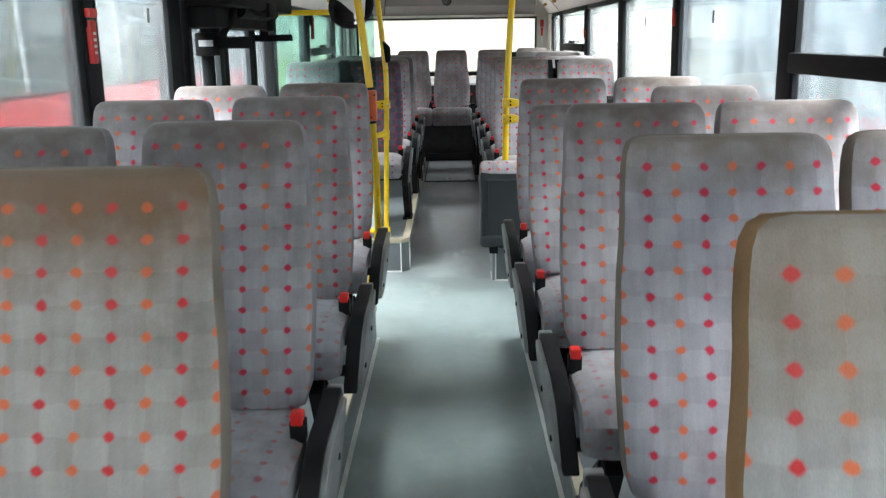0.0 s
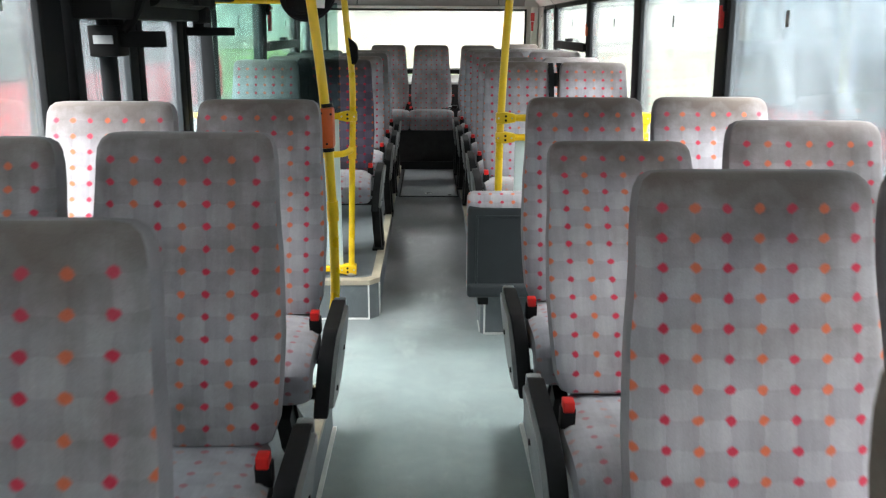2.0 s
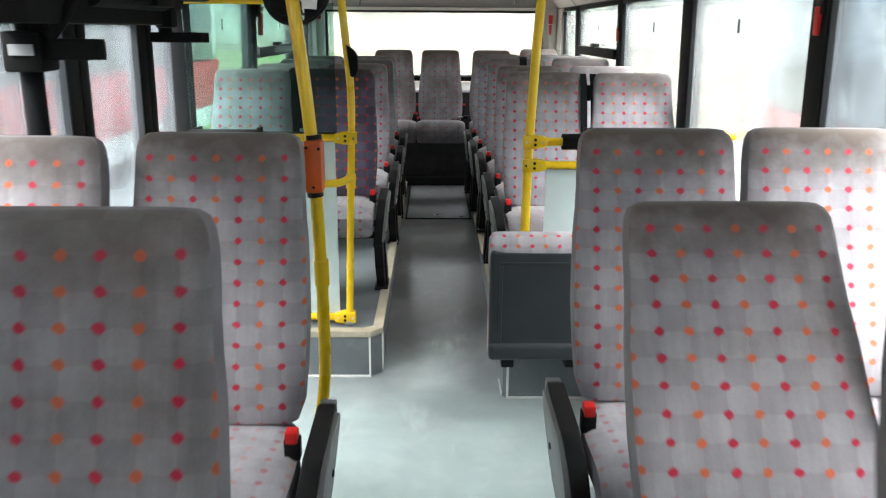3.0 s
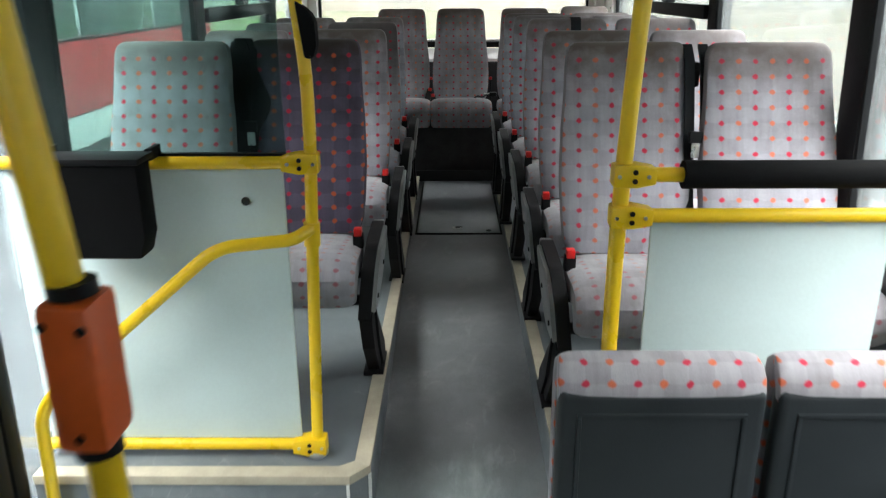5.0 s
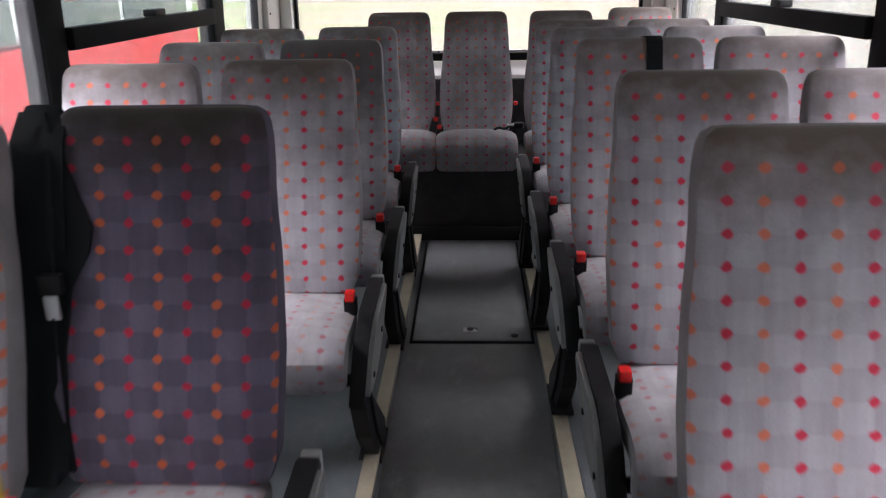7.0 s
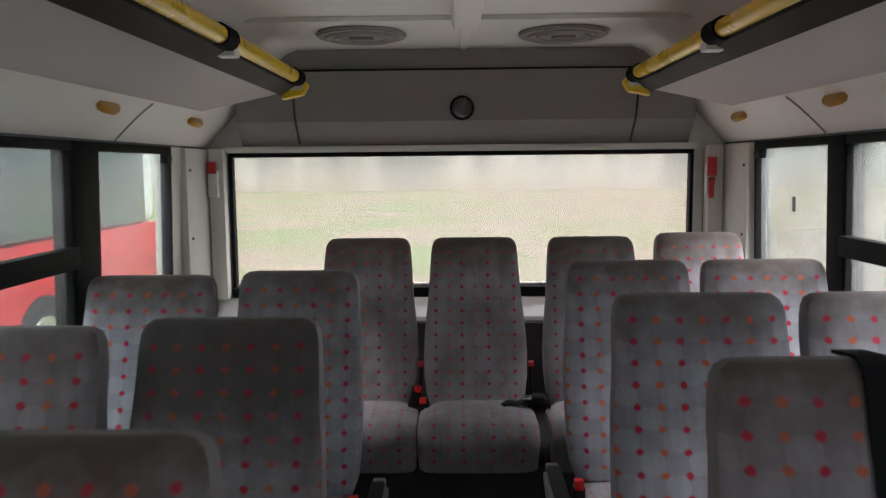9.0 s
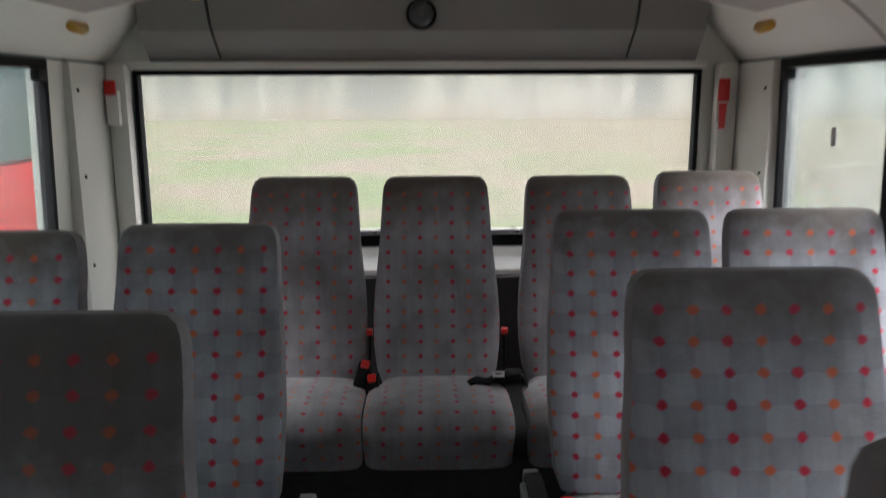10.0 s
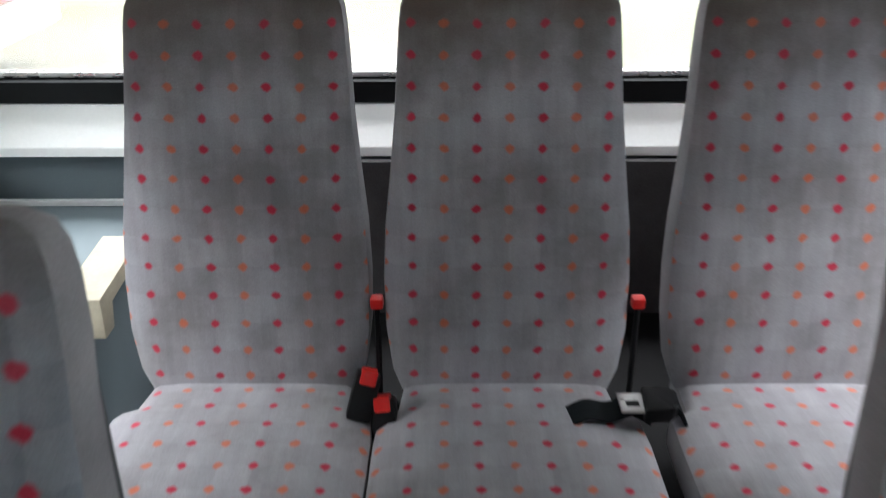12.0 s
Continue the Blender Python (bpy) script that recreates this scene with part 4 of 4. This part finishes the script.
# ---- rails, screens and poles ----
def clamp(parent, x, y, z, s):
    c = part("clamp", P([(x + s * u, z + h) for u, h in ((-0.024, -0.025), (0.026, -0.027), (0.070, -0.0185), (0.070, 0.0185), (0.026, 0.027), (-0.024, 0.025))], "y", y - 0.024, y + 0.024, bevel=0.006), YELLOW, parent)
    for u in (-0.012, 0.052):
        part("rivet", disc(bmesh.new(), (x + s * u, y - 0.025, z), 0.0045, 0.003, "y", 10), STEEL, c)
    for dz in (-0.010, 0.010):
        part("screw", disc(bmesh.new(), (x + s * 0.022, y - 0.025, z + dz), 0.006, 0.004, "y", 10), BLACK, c)


sc = thing("entrance_screen", "pale blue laminate screen with yellow rails and a glass top", "screen")
Y = 4.71
part("pole", T([(-0.412, Y, PLAT), (-0.396, Y, 0.70), (-0.380, Y, 1.12), (-0.380, Y, 1.27), (-0.398, Y, 1.47), (-0.424, Y, 1.80), (-0.45, Y, 2.10)], 0.0160, round_to=0.12), YELLOW, sc, "yellow upright pole")
part("foot", disc(bmesh.new(), (-0.412, Y, PLAT + 0.010), 0.03, 0.018, "z", 20, 0.004), STEEL, sc)
for z in (1.055, 0.245):
    part("rail", T([(-0.40, Y, z), (-HALF, Y, z)], 0.0165), YELLOW, sc)
    clamp(sc, -0.385 if z > 1 else -0.408, Y, z, -1)
part("top_rail", T([(-0.62, Y, 1.61), (-HALF, Y, 1.61)], 0.0165), YELLOW, sc)
part("handrail", T([(-0.392, Y - 0.01, 0.885), (-0.425, Y - 0.06, 0.872), (-0.605, Y - 0.11, 0.868), (-1.03, Y - 0.15, 0.51), (-1.09, Y - 0.155, 0.43), (-1.10, Y - 0.16, 0.0)], 0.0165, round_to=0.05), YELLOW, sc, "bent yellow handrail")
part("collar", T([(-0.391, Y, 0.838), (-0.389, Y, 0.90)], 0.021), YELLOW, sc)
pn = part("laminate_panel", B(-1.165, -0.455, Y + 0.004, Y + 0.016, 0.262, 1.036, bevel=0.002), PANEL, sc, "pale blue laminate board")
for x in (-0.554, -1.06):
    part("screw", disc(bmesh.new(), (x, Y + 0.002, 0.955), 0.011, 0.004, "y", 14), GREY_SHELL, pn)
gp = part("glass_pane", B(-1.06, -0.445, Y + 0.006, Y + 0.012, 1.074, 1.60), GLASS_SCREEN, sc, "green-tinted glass", smooth=False)
gp.visible_shadow = False
part("glass_seal", B(-1.06, -0.445, Y + 0.002, Y + 0.016, 1.070, 1.078), BLACK, sc)
part("grip", P(arc([(-0.394, 1.440), (-0.372, 1.425), (-0.349, 1.402), (-0.347, 1.335), (-0.358, 1.308), (-0.378, 1.310)], 0.012), "y", Y - 0.028, Y + 0.012, bevel=0.006), RUBBER, sc, "black moulded sleeve on the pole")

bin_ = thing("litter_bin", "small black plastic bin hung on the yellow rail", "bin")
part("body", P([(-1.035, 1.085), (-0.765, 1.085), (-0.765, 0.90), (-0.78, 0.845), (-0.99, 0.845), (-1.01, 0.90)], "y", 4.575, 4.665, bevel=0.012), RUBBER, bin_)
part("rim", B(-1.045, -0.757, 4.568, 4.672, 1.078, 1.094, bevel=0.005), BLACK, bin_)
for x in (-1.03, -0.775):
    part("hook", B(x, x + 0.014, 4.66, 4.735, 1.07, 1.10, bevel=0.003), BLACK, bin_)

# pole with the stop-request box
gp = thing("grab_pole", "yellow bent grab pole with an orange bell box", "grab pole")
part("pole", T([(-0.410, 3.425, 0.17), (-0.382, 3.425, 0.32), (-0.338, 3.425, 0.52), (-0.336, 3.425, 0.80), (-0.348, 3.425, 1.22), (-0.378, 3.425, 1.52), (-0.418, 3.425, 1.85), (-0.446, 3.425, 2.10)], 0.0168, round_to=0.22), YELLOW, gp)
part("joint_sleeve", T([(-0.3365, 3.425, 0.83), (-0.338, 3.425, 0.90)], 0.0205), YELLOW, gp)
bb = part("bell_box", B(-0.369, -0.322, 3.396, 3.456, 1.088, 1.225, bevel=0.010), ORANGE, gp, "orange stop-request box")
for z in (1.081, 1.232):
    part("end_ring", T([(-0.345, 3.425, z - 0.006), (-0.346, 3.425, z + 0.006)], 0.0215), BLACK, bb)
for dx, z in ((-0.016, 1.208), (0.016, 1.205), (0.0, 1.105)):
    part("screw", disc(bmesh.new(), (-0.345 + dx, 3.395, z), 0.004, 0.003, "y", 10), BLACK, bb)
part("foot", disc(bmesh.new(), (-0.410, 3.425, 0.186), 0.034, 0.016, "z", 20, 0.004), STEEL, gp)

# right screen behind the folding seats
sc = thing("wheelchair_screen", "pale blue laminate screen with yellow rails and a padded bar", "screen")
Y = 4.50
part("pole", T([(0.344, Y, PLAT), (0.344, Y, 0.9), (0.350, Y, 1.15), (0.366, Y, 1.50), (0.390, Y, 1.80), (0.410, Y, 2.10)], 0.0185, round_to=0.2), YELLOW, sc, "yellow upright pole")
part("pole", T([(1.04, Y, PLAT), (1.04, Y, 0.98), (1.04, Y, 1.055), (1.12, Y, 1.10), (HALF, Y, 1.10)], 0.0185), YELLOW, sc, "short yellow upright")
for z in (1.072, 0.978):
    clamp(sc, 0.348, Y, z, 1)
    clamp(sc, 1.04, Y, z, -1)
    part("rail", T([(0.372, Y, z), (1.03, Y, z)], 0.0165), YELLOW, sc)
part("bar_pad", T([(0.480, Y, 1.072), (1.0, Y, 1.072)], 0.032, n=18), RUBBER, sc, "black foam pad on the rail")
part("laminate_panel", B(0.421, 0.965, Y + 0.002, Y + 0.014, 0.26, 0.960, bevel=0.002), PANEL, sc, "pale blue laminate board")

# folding seats, tipped up
tip = thing("folding_chair", "tipped-up folding seat with a dark grey moulded underside", "folding seat", "folding seats")
TIP_BACK = padded([((0, 0.030, z), hw, hd, AX, AY) for z, hw, hd in ((-0.24, 0.190, 0.02), (-0.235, 0.205, 0.032), (0.19, 0.207, 0.034), (0.222, 0.205, 0.034), (0.234, 0.195, 0.026), (0.238, 0.17, 0.012))])
part("pad", TIP_BACK, FABRIC, tip, "grey dotted velour pad")
TIP_EDGE = padded([((0, y, z), hw, hd, AX, AY) for y, z, hw, hd in ((-0.024, 0.15, 0.204, 0.018), (-0.022, 0.185, 0.206, 0.022), (-0.012, 0.210, 0.206, 0.024), (0.004, 0.230, 0.204, 0.024), (0.020, 0.241, 0.198, 0.018), (0.028, 0.245, 0.18, 0.008))])
part("front_roll", TIP_EDGE, FABRIC, tip)
pan = part("pan", B(-0.205, 0.205, -0.045, 0.004, -0.238, 0.192, bevel=0.018, seg=3), GREY_SHELL, tip, "dark grey moulded seat pan")
for x0, x1, z0, z1 in ((-0.168, 0.168, 0.137, 0.147), (-0.168, 0.168, -0.205, -0.195), (-0.168, -0.158, -0.195, 0.137), (0.158, 0.168, -0.195, 0.137)):
    part("rib", B(x0, x1, -0.049, -0.044, z0, z1, bevel=0.003), GREY_SHELL, pan)
part("lower_lip", B(-0.206, 0.206, -0.060, 0.0, -0.246, -0.176, bevel=0.022, seg=3), GREY_SHELL, pan)
part("hinge", B(-0.16, 0.16, 0.05, 0.12, -0.25, -0.19, bevel=0.008), BLACK, tip)
part("bracket", B(-0.15, -0.10, 0.0, 0.20, -0.30, -0.245, bevel=0.005), BLACK, tip)
part("bracket", B(0.10, 0.15, 0.0, 0.20, -0.30, -0.245, bevel=0.005), BLACK, tip)
tip.matrix_basis = pose(0.384, 4.212, 0.522)
copy_thing(tip, pose(0.818, 4.212, 0.522))
ft = thing("folding_chair_stand", "dark grey beam carrying the folding seats", "seat base")
part("post", B(0.30, 1.165, 4.385, 4.44, PLAT, 0.46, bevel=0.006), GREY_SHELL, ft)

# ---- entrance door on the left ----
dr = thing("door_1", "black-framed double-leaf bus door, glazed, closed", "door", kind="structure")
for y0, y1 in ((3.335, 3.885), (3.895, 4.475), (4.485, 4.905)):
    leaf = bmesh.new()
    for c0, c1 in ((y0, y0 + 0.05), (y1 - 0.08, y1)):
        box(leaf, -1.20, -1.150, c0, c1, -0.04, 1.80, bevel=0.010)
    for z0, z1 in ((-0.04, 0.06), (1.72, 1.80)):
        box(leaf, -1.198, -1.157, y0 + 0.05, y1 - 0.05, z0, z1, bevel=0.006)
    lf = part("leaf_frame", leaf, FRAME_BLACK, dr)
    for c in (y0 + 0.052, y1 - 0.090):
        part("edge_seal", B(-1.172, -1.152, c, c + 0.008, 0.07, 1.71), GREY_SHELL, lf)
    gp = part("pane", B(-1.182, -1.176, y0 + 0.045, y1 - 0.045, 0.05, 1.73), GLASS, lf, smooth=False)
    gp.visible_shadow = False
part("door_pole", T([(-1.148, 3.587, 0.0), (-1.148, 3.587, 1.75)], 0.030), FRAME_BLACK, dr, "black door pole")
part("jamb_post", B(-1.165, -1.10, 4.785, 4.88, 0.0, 1.95, bevel=0.012), FRAME_BLACK, dr, "black rear door post")
mech = thing("door_mechanism", "black door operating gear under the roof", "door gear")
part("housing", B(-1.165, -0.93, 3.34, 4.70, 1.60, 2.05, bevel=0.02), GEAR, mech)
part("cover_plate", B(-1.163, -1.00, 3.345, 4.42, 1.508, 1.599, bevel=0.012), GEAR, mech, "black lower cover")
for y, h, z in ((3.56, 0.027, 1.443), (4.55, 0.019, 1.464)):
    part("arm", P(arc([(-1.19, y - 0.035), (-0.925, y - 0.032), (-0.905, y), (-0.925, y + 0.032), (-1.19, y + 0.035)], 0.02), "z", z - h, z + h, bevel=0.008), GEAR, mech, "black swing arm")
    part("shaft", T([(-1.08, y + 0.01, z - 0.01), (-1.08, y + 0.01, 1.64)], 0.026, n=14), GEAR, mech)
part("crank_clamp", B(-1.16, -1.055, 3.505, 3.61, 1.385, 1.490, bevel=0.012), GEAR, mech)
part("lever", T([(-1.04, 3.53, 1.47), (-1.0, 3.54, 1.52), (-0.985, 3.60, 1.60)], 0.016, n=8), GEAR, mech)
part("bracket", B(-1.03, -0.965, 4.30, 4.36, 1.50, 1.61, bevel=0.008), GEAR, mech)
part("actuator", T([(-1.0, 3.70, 1.60), (-1.0, 4.42, 1.60)], 0.045, n=16), GEAR, mech)
part("valve_block", B(-0.98, -0.915, 4.02, 4.20, 1.565, 1.64, bevel=0.010), GEAR, mech)
part("hose", T([(-0.96, 3.72, 1.61), (-0.94, 3.85, 1.575), (-0.945, 4.05, 1.58), (-0.96, 4.2, 1.61)], 0.010, n=8), RUBBER, mech)
part("plate", B(-1.135, -1.070, 3.4985, 3.504, 1.428, 1.456), PALE_SIDE, mech, "small white data plate")

# convex mirror
mr = thing("interior_mirror", "round convex mirror in a black rim under the roof", "mirror")
bm = disc(bmesh.new(), (0, 0, 0), 0.135, 0.02, "y", 40, 0.006)
rim = part("rim", bm, BLACK, mr)
bm = bmesh.new()
bmesh.ops.create_uvsphere(bm, u_segments=40, v_segments=24, radius=0.30)
bmesh.ops.delete(bm, geom=[v for v in bm.verts if v.co.y > -0.273], context="VERTS")
bmesh.ops.translate(bm, vec=(0, 0.262, 0), verts=bm.verts)
part("glass", bm, MIRROR, mr, "convex mirror glass")
part("stem", T([(0, 0.01, 0.05), (0, 0.05, 0.22), (0.0, 0.06, 0.46)], 0.010, n=8), BLACK, mr)
mr.matrix_basis = pose(-0.545, 4.45, 1.637, -18, 0, -12)

# emergency hammers
def hammer(x, y, z, s, col, name, marks=0):
    h = thing("emergency_hammer", f"{name} emergency hammer in a holder on a black pillar", "hammer", "emergency hammers")
    part("holder", B(*sorted((x, x + s * 0.03)), y - 0.024, y + 0.024, z - 0.005, z + 0.10, bevel=0.008), BLACK, h)
    w, drop = (0.022, 0.115) if marks else (0.011, 0.065)
    part("handle", P([(y - w * 0.8, z - drop), (y + w * 0.8, z - drop), (y + w, z + 0.02), (y - w, z + 0.02)], "x", *sorted((x - s * 0.008, x + s * 0.018)), bevel=0.005), col, h, f"{name} handle")
    if marks:
        part("head", B(*sorted((x - s * 0.012, x + s * 0.006)), y - 0.030, y + 0.030, z + 0.028, z + 0.056, bevel=0.005), col, h)
    for i in range(marks):
        part("label_bar", B(*sorted((x - s * 0.0095, x - s * 0.0075)), y - 0.009, y + 0.009, z - 0.085 + i * 0.020, z - 0.076 + i * 0.020), WHITE, h)


hammer(-1.15, 2.41, 1.50, -1, RED, "red", 4)
hammer(1.15, 3.855, 1.555, 1, RED, "red")
hammer(1.15, 6.465, 1.50, 1, ORANGE, "orange")
hammer(-1.132, 6.448, 1.572, -1, RED, "red", 4)
for x, z in ((-1.092, 1.585), (1.055, 1.555)):
    h = thing("emergency_hammer", "small red emergency hammer beside the back window", "hammer", "emergency hammers")
    part("holder", B(x - 0.022, x + 0.022, 8.872, 8.899, 1.48, 1.60, bevel=0.006), WHITE, h)
    if x > 0:
        part("handle", P([(x - 0.010, 1.46), (x + 0.010, 1.46), (x + 0.014, 1.55), (x - 0.014, 1.55)], "y", 8.864, 8.871), RED, h, "red handle")
    part("head", B(x - 0.020, x + 0.020, 8.860, 8.871, z, 1.635, bevel=0.004), RED, h)

# small dark stickers on the panes
for s, y, z in ((1, 8.30, 1.46), (1, 5.75, 1.52), (1, 4.55, 1.52), (1, 3.35, 1.52), (1, 7.2, 1.52), (-1, 7.9, 1.52), (-1, 7.3, 1.52), (-1, 2.98, 1.55), (-1, 5.7, 1.52)):
    x = s * (HALF + 0.0095)
    k = thing("window_sticker", "small dark sticker on the misted pane", "sticker", "pane stickers")
    part("patch", B(*sorted((x, x + s * 0.002)), y - 0.012, y + 0.012, z - 0.026, z + 0.026), SIDE_GREY, k)
    part("centre", B(*sorted((x - s * 0.001, x + s * 0.0)), y - 0.005, y + 0.005, z - 0.015, z + 0.015), PALE_SIDE, k)

# ---- outside ----
GZ = -0.35


def ground_mat():
    k = Mat("damp_concrete_and_grass", 0.9, 0.0, 0.08)
    sep = k.node("ShaderNodeSeparateXYZ")
    k.link(k.coords(), sep.inputs[0])
    edge = k.math("ADD", sep.outputs[1], k.math("MULTIPLY", k.noise(0.4, 4.0), 3.0))
    f = k.math("MINIMUM", 1.0, k.math("MAXIMUM", 0.0, k.math("MULTIPLY", k.math("SUBTRACT", edge, 15.0), 0.8)))
    # yard tone set pale to stand for reflected sky and bounce light upwards
    tar = k.ramp(k.noise(2.0, 6.0), (0.3, (0.44, 0.44, 0.43)), (0.7, (0.58, 0.575, 0.56)))
    grs = k.ramp(k.noise(0.25, 6.0), (0.40, (0.120, 0.200, 0.050)), (0.50, (0.185, 0.205, 0.100)), (0.60, (0.250, 0.205, 0.150)))
    # browner, trodden ground towards one side of the field
    side = k.math("MINIMUM", 0.75, k.math("MAXIMUM", 0.0, k.math("MULTIPLY_ADD", k.math("ADD", sep.outputs[0], k.math("MULTIPLY", k.noise(0.12, 4.0), 16.0)), 0.09, -0.6)))
    k.color(k.mix(f, tar, k.mix(side, grs, (0.235, 0.19, 0.135))))
    return k.m


bm = bmesh.new()
R = 900
vs = [bm.verts.new((x, y, GZ)) for x, y in ((-R, -R), (R, -R), (R, R), (-R, R))]
bm.faces.new(vs)
tagged(part("ground", bm, ground_mat(), smooth=False), "wet pale concrete yard running into rough grass", "ground", kind="structure")

PAINT_RED = plain("red_bus_paint", (0.56, 0.025, 0.03), 0.5, 0, 0.1, 2, 60, 0.03, 0.15)
PAINT_WHITE = plain("white_coach_paint", (0.72, 0.72, 0.71), 0.3, 0, 0.08, 2, 60, 0.03)
PAINT_PALE = plain("pale_blue_grey_paint", (0.34, 0.405, 0.445), 0.3, 0, 0.1, 2, 60, 0.03)
DARKGLASS = plain("dim_vehicle_glass", (0.075, 0.098, 0.10), 0.10, 0, 0.2, 2, 20, 0.0, 0.3)
TYRE = plain("tyre_rubber", (0.02, 0.02, 0.02), 0.85, 0, 0.2, 8, 60, 0.2)


def vehicle(name, label, x0, x1, y0, y1, top, skirt, belt, lower, upper, n, win_top=None):
    """A parked bus: lower body, band, roof, windows on both long sides, wheels."""
    v = thing(name, label, "parked bus")
    z = GZ + 0.35
    part("skirt", B(x0, x1, y0, y1, z, skirt, bevel=0.05), upper, v)
    part("band", B(x0 - 0.006, x1 + 0.006, y0 - 0.006, y1 + 0.006, skirt + 0.002, belt, bevel=0.03), lower, v)
    part("roof", B(x0, x1, y0, y1, belt + 0.004, top, bevel=0.14, seg=4), upper, v)
    st = (y1 - y0 - 0.6) / n
    wt = win_top or top - 0.35
    for i in range(n):
        a = y0 + 0.3 + i * st
        for xx, d in ((x0, -1), (x1, 1)):
            part("window", B(*sorted((xx + d * 0.004, xx + d * 0.016)), a + 0.05, a + st - 0.05, belt + 0.04, wt, bevel=0.005), DARKGLASS, v)
    for yy in (y0 + 2.2, y1 - 2.6):
        for xx in (x0 + 0.13, x1 - 0.13):
            w = part("wheel", disc(bmesh.new(), (xx, yy, GZ + 0.46), 0.46, 0.28, "x", 32, 0.03), TYRE, v)
            part("rim", disc(bmesh.new(), (xx + (-0.15 if xx < (x0 + x1) / 2 else 0.15), yy, GZ + 0.46), 0.25, 0.03, "x", 24, 0.01), STEEL, w)
    return v


vehicle("parked_bus", "long red and white bus parked alongside", -6.1, -3.6, -3.5, 14.6, 2.70, 0.32, 1.0, PAINT_RED, PAINT_WHITE, 9, 2.15)
coach = vehicle("parked_coach", "pale blue-grey bus with a white rear corner parked alongside", 3.0, 5.4, -6.0, 8.55, 2.2, 0.62, 0.84, PAINT_RED, PAINT_PALE, 7, 1.30)
part("rear_corner", P(arc([(2.992, 8.552), (2.992, 8.95), (5.408, 8.95), (5.408, 8.552)], 0.10), "z", GZ + 0.34, 2.19, bevel=0.02), PAINT_WHITE, coach, "white moulded rear end")
for k in range(3):
    part("graphic_stripe", P([(5.2 + k * 0.9, 0.90), (5.45 + k * 0.9, 0.90), (6.1 + k * 0.9, 1.65), (5.85 + k * 0.9, 1.65)], "x", 2.980, 2.986), PAINT_WHITE, coach, "slanting white stripe")
vehicle("parked_van", "white van parked further down the yard", 7.4, 9.3, 13.0, 17.6, 1.55, 0.5, 0.75, PAINT_WHITE, PAINT_WHITE, 3, 1.2)



def mist_toned_wood_mat():
    """A leafless wood in drizzle, far off, the mist put into its colours: soft upright smudges, browner towards its
    foot.
    """
    k = Mat("mist_toned_far_wood", 1.0, 0.0, 0.0)
    mp = k.node("ShaderNodeMapping")
    mp.inputs["Scale"].default_value = (0.55, 0.55, 0.10)
    k.link(k.coords(), mp.inputs[0])
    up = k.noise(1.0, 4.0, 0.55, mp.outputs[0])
    # tones paled to paint in the mist of the distance
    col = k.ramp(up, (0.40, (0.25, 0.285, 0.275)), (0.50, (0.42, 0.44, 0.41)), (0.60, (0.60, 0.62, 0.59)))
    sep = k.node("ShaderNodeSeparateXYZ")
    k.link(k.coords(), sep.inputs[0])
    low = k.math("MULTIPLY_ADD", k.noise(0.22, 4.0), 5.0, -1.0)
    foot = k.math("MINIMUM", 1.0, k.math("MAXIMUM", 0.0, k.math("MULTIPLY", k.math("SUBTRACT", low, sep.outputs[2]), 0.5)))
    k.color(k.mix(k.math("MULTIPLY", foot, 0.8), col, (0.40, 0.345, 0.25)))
    return k.m


# the far wood stands in a shallow arc behind the field
bm = bmesh.new()
rows = []
for i in range(41):
    a = radians(-60 + 3 * i)
    x, y = 90 * math.sin(a), 4 + 66 * math.cos(a)
    h = 9.0 + 1.2 * math.sin(i * 1.7) + 0.8 * math.sin(i * 0.63 + 1)
    rows.append([bm.verts.new((x, y, GZ - 0.2)), bm.verts.new((x, y, GZ + h))])
for p, q in zip(rows, rows[1:]):
    bm.faces.new((p[0], q[0], q[1], p[1]))
tagged(part("backdrop", bm, mist_toned_wood_mat(), smooth=False), "leafless wood in drizzle behind the field, mist painted into its pale colour", "far wood", kind="structure")

# ---- side walls lean in towards the roof ----
LEAN = 0.030


def lean(ob):
    me = ob.data
    for v in me.vertices:
        if v.co.z > SILL and abs(v.co.x) > 1.0:
            v.co.x -= math.copysign(LEAN * (v.co.z - SILL), v.co.x)


for ob in list(bpy.data.objects):
    top = ob
    while top.parent:
        top = top.parent
    kind = top.name.split(".")[0]
    if ob.type == "MESH" and (kind in ("wall_left", "wall_right", "door_1", "window_sticker") or kind.startswith("window_") and kind not in ("window_rear", "window_front")
                              or kind == "emergency_hammer" and ob.data.vertices[0].co.y < 8):
        lean(ob)
